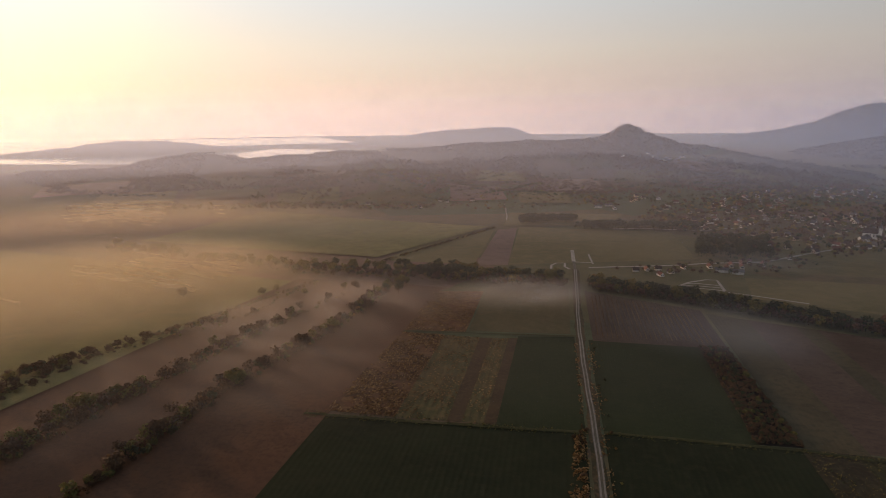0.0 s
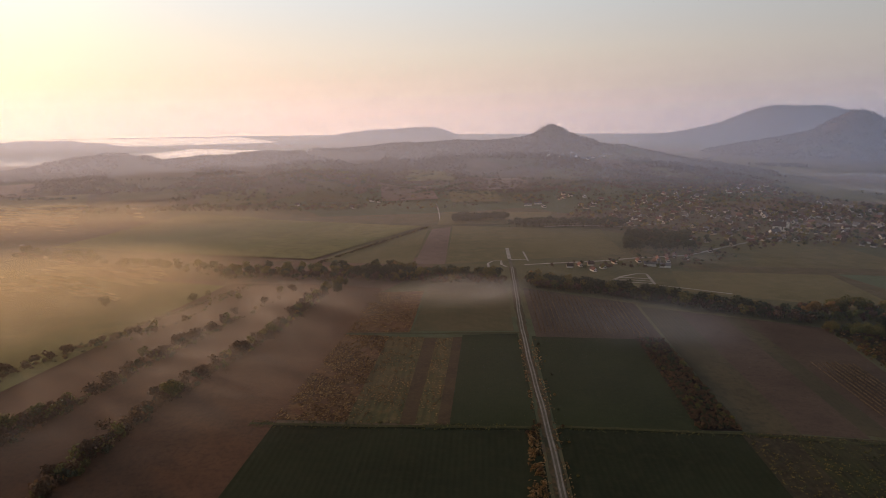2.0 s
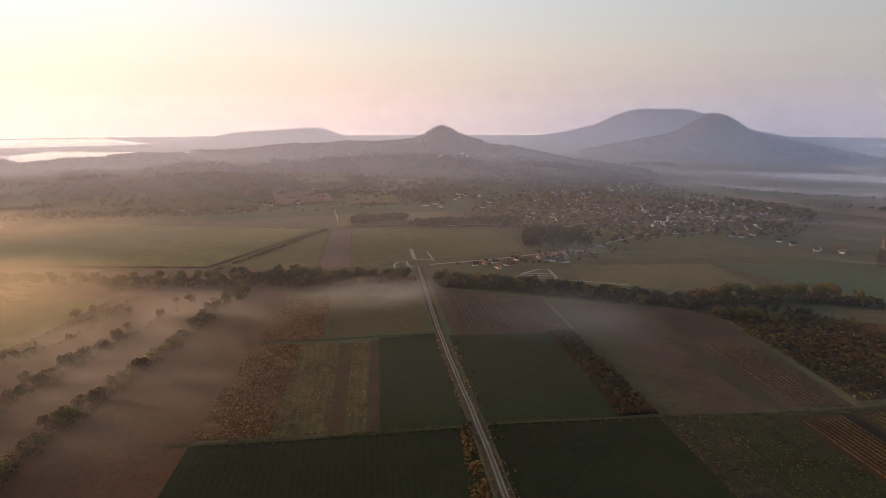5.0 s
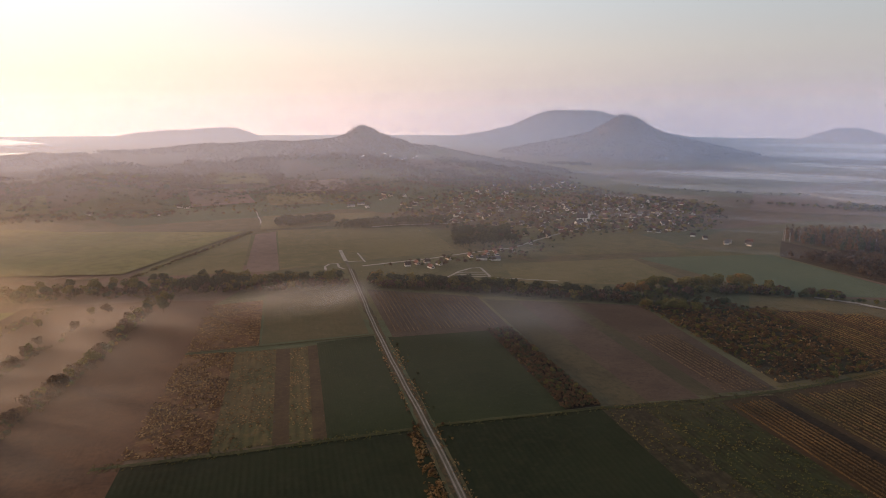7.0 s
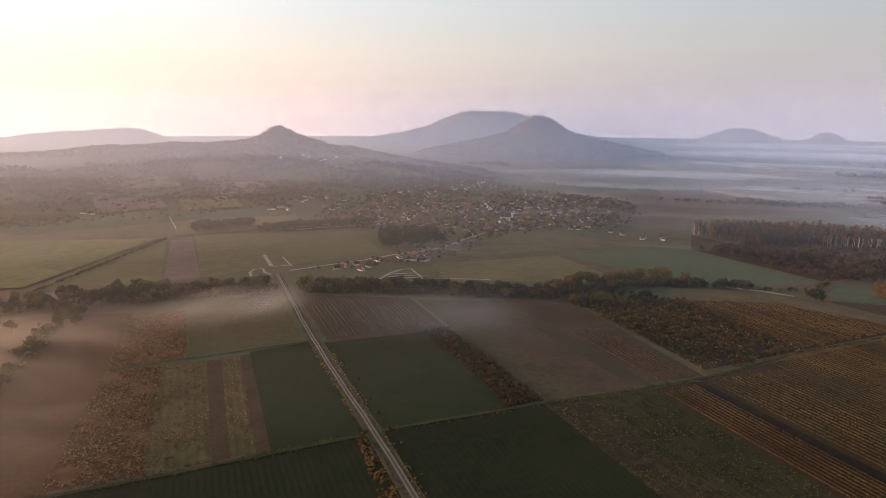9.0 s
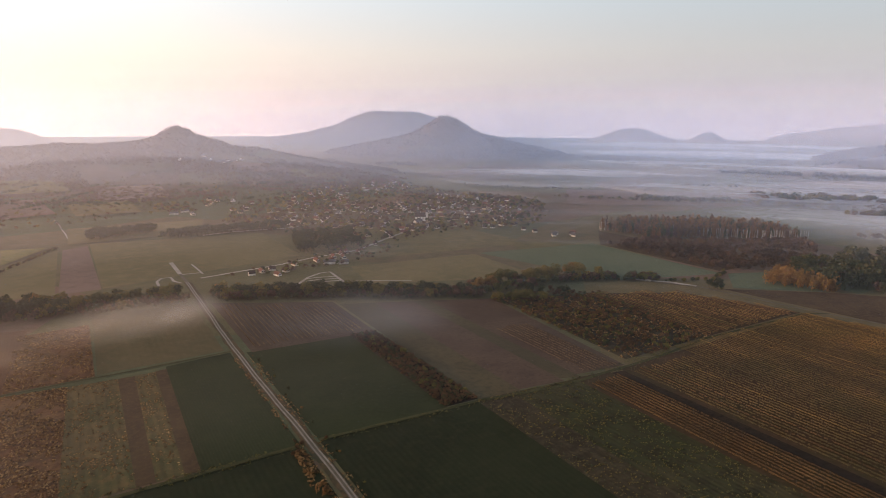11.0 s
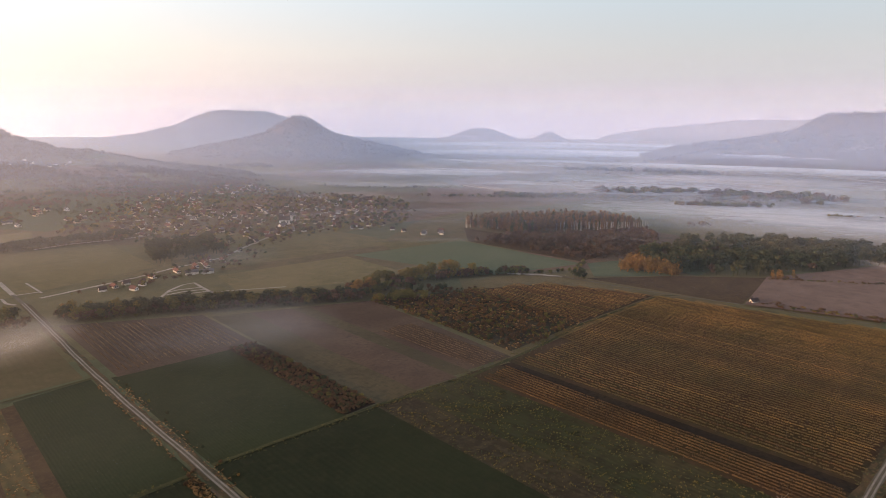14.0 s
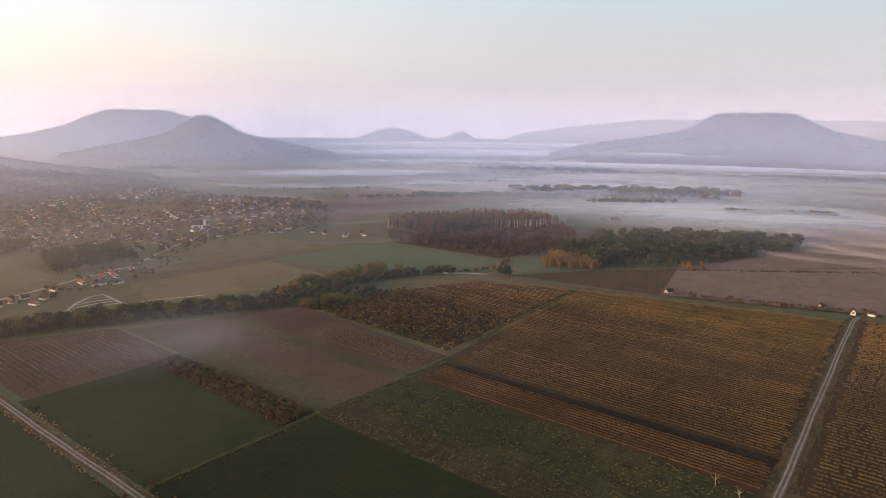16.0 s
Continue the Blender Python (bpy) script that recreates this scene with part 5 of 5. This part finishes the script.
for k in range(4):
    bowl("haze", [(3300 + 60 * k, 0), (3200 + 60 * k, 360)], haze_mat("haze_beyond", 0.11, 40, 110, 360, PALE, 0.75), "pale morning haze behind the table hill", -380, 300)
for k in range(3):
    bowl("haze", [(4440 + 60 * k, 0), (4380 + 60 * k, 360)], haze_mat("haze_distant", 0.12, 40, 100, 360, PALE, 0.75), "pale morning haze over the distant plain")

# mist tints that hold the light: gold towards the sun, cool sky over the plain
SUN_GOLD = (1.0, 0.81, 0.52, 1)
# shading normal of the sunward mist, turned to the sun to brighten it
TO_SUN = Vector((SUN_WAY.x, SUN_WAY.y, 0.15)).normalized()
SKY_COOL = (0.80, 0.84, 0.95, 1)
MISTS = dict(
    thin=mist_mat("mist_thin", 0.34, (0.010, 0.020, 0.02), 24, 0.34, 0.74, 0.06, (1.0, 0.87, 0.74, 1), 0.05, TO_SUN),
    soft=mist_mat("mist_soft", 0.62, (0.008, 0.016, 0.01), -30, 0.32, 0.70, 0.08, (0.95, 0.93, 0.96, 1), 0.1, TO_SUN),
    gold=mist_mat("mist_sun_gold", 0.64, (0.004, 0.011, 0.01), 24, 0.28, 0.74, 0.25, SUN_GOLD, 0.05, TO_SUN),
    cool=mist_mat("mist_cool", 0.11, (0.007, 0.016, 0.01), 30, 0.32, 0.76, 0.0, (0.84, 0.84, 0.90, 1)),
    veil=mist_mat("mist_veil", 0.62, (0.0030, 0.0076, 0.01), 60, 0.28, 0.72, 0.45, SKY_COOL),
    plain=mist_mat("mist_plain", 0.56, (0.0022, 0.0056, 0.01), 64, 0.28, 0.72, 0.45, SKY_COOL),
    bank=mist_mat("mist_bank", 0.85, (0.0010, 0.0030, 0.01), 66, 0.26, 0.60, 0.55, SKY_COOL),
)


def mist(x, y, rx, ry, turn, z, dense, rise=4.0, lean=0.0):
    """A bank of ground mist: a low dome of vapour over the fields, which may lean towards the sun."""
    n, rings = 36, 5
    vs, fs = [(0, 0, rise)], []
    for i in range(1, rings + 1):
        r = i / rings
        for j in range(n):
            a = 2 * math.pi * j / n
            vs.append((r * math.cos(a), r * math.sin(a), rise * (1 - r * r)))
    fs += [(0, 1 + j, 1 + (j + 1) % n) for j in range(n)]
    for i in range(rings - 1):
        p, q = 1 + i * n, 1 + (i + 1) * n
        fs += [(p + j, q + j, q + (j + 1) % n, p + (j + 1) % n) for j in range(n)]
    ob = whole("mist_bank", mesh_of("mist_bank", vs, fs, MISTS[dense], True), "low drifting bank of morning mist over fields", "mist", "mist banks", "stuff")
    axis = Vector((SUN_WAY.y, -SUN_WAY.x, 0)).normalized()
    tilt = Matrix.Rotation(-radians(lean), 4, axis)
    ob.matrix_basis = Matrix.Translation((x, y, z)) @ tilt @ pose(0, 0, 0, 0, 0, turn) @ Matrix.Diagonal((rx, ry, 1, 1))
    return ob


# over the meadow towards the sun, in several thin layers tinted with its gold light
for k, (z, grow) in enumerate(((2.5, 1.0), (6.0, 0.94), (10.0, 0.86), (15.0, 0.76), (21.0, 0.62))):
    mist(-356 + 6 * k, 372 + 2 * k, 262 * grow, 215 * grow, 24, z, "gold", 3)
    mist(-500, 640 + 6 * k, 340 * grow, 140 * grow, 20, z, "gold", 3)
for k, z in enumerate((2.5, 6.0, 10.0)):
    mist(-150 - 4 * k, 330, 110 - 10 * k, 190 - 14 * k, -10, z * 0.55, "thin", 2, 1)
    mist(-28 + 3 * k, 408, 64 - 6 * k, 46 - 5 * k, 0, z, "soft", 3, 1)
    mist(104 + 8 * k, 336, 120 - 8 * k, 66 - 5 * k, -24, z, "cool", 3)
    mist(180, 490 + 5 * k, 140 - 8 * k, 70, -14, z + 1, "cool", 3)
mist(-330, 1000, 150, 40, 20, 30, "soft", 6, 1)
mist(790, 330, 440, 210, -66, 2.0, "veil", 3)
mist(760, 220, 330, 190, -66, 6.0, "veil", 4)
mist(980, 420, 560, 230, -66, 2.5, "plain", 4)
mist(900, 620, 420, 260, -60, 8.0, "veil", 4)
mist(1240, 500, 760, 280, -68, 4.0, "plain", 5)
mist(1440, 420, 760, 150, -74, 16.0, "bank", 10)
mist(1760, 470, 520, 170, -74, 30.0, "bank", 12)
mist(1350, 1000, 600, 330, -54, 9.0, "plain", 6)
mist(900, 1050, 380, 200, -40, 6.0, "veil", 5)
mist(1900, 1250, 1000, 480, -56, 10.0, "bank", 6)
mist(2500, 1700, 1300, 800, -56, 12.0, "bank", 6)

ROLLS = dict(
    plain=roll_mat("roll_plain", 0.22, (0.0030, 0.0045, 0.02), 42, 0.30, 0.70, 0.3, SKY_COOL, 0.35),
    dense=roll_mat("roll_dense", 0.34, (0.0012, 0.0025, 0.01), 42, 0.28, 0.64, 0.45, SKY_COOL, 0.35),
)


def roll(a0, a1, r, high, kind, seed, slant=0.0):
    """A long low roll of mist, standing across the view of the valley from azimuth a0 to a1 at distance r."""
    g = random.Random(seed)
    p1, p2 = g.uniform(0, 6.28), g.uniform(0, 6.28)
    n = 70
    vs, fs, uv = [], [], []
    for i in range(n + 1):
        f = i / n
        a = radians(a0 + (a1 - a0) * f)
        d = r * (1 + slant * (f - 0.5) + 0.03 * math.sin(f * 7 + p1) + 0.015 * math.sin(f * 17 + p2))
        x, y = -30 + d * math.sin(a), 20 + d * math.cos(a)
        z = min(at_height(x, y), 4.0)
        h = high * (0.75 + 0.25 * math.sin(f * 11 + p2))
        vs += [(x, y, z), (x - 0.9 * h * math.sin(a), y - 0.9 * h * math.cos(a), z + h)]
        if i:
            k = 2 * i
            fs.append((k - 2, k, k + 1, k - 1))
            uv += [(i - 1) / n, 0, f, 0, f, 1, (i - 1) / n, 1]
    me = mesh_of("mist_roll", vs, fs, ROLLS[kind], True)
    me.uv_layers.new(name="along").data.foreach_set("uv", uv)
    return whole("mist_roll", me, "long low roll of morning mist over fields", "mist", "mist rolls", "stuff")


def rolls(a0, a1, r0, r1, grow, high, kind, seed):
    r, i = r0, 0
    while r < r1:
        roll(a0 + 4 * math.sin(seed + i * 2.3), a1 + 4 * math.cos(seed + i * 1.7), r, high * (1 + 0.25 * math.sin(i * 1.9 + seed)), kind, seed * 100 + i)
        r *= grow
        i += 1


def drifts(a0, a1, r0, r1, count, high, kind, seed, longest=45):
    """Broken rolls of mist strewn over a sector of the plain."""
    g = random.Random(seed)
    for i in range(count):
        mid, span = g.uniform(a0, a1), g.uniform(longest * 0.25, longest)
        r = r0 * (r1 / r0) ** ((i + g.random()) / count)
        roll(mid - span / 2, mid + span / 2, r, high * g.uniform(0.6, 1.3), kind, seed * 1000 + i, g.uniform(-0.16, 0.16))


drifts(38, 108, 570, 1100, 26, 12, "plain", 6, 60)          # the wide plain
drifts(36, 110, 1050, 2600, 40, 15, "dense", 7, 70)
rolls(40, 112, 2700, 3700, 1.1, 14, "dense", 11)
drifts(18, 42, 960, 1500, 12, 12, "plain", 8, 24)
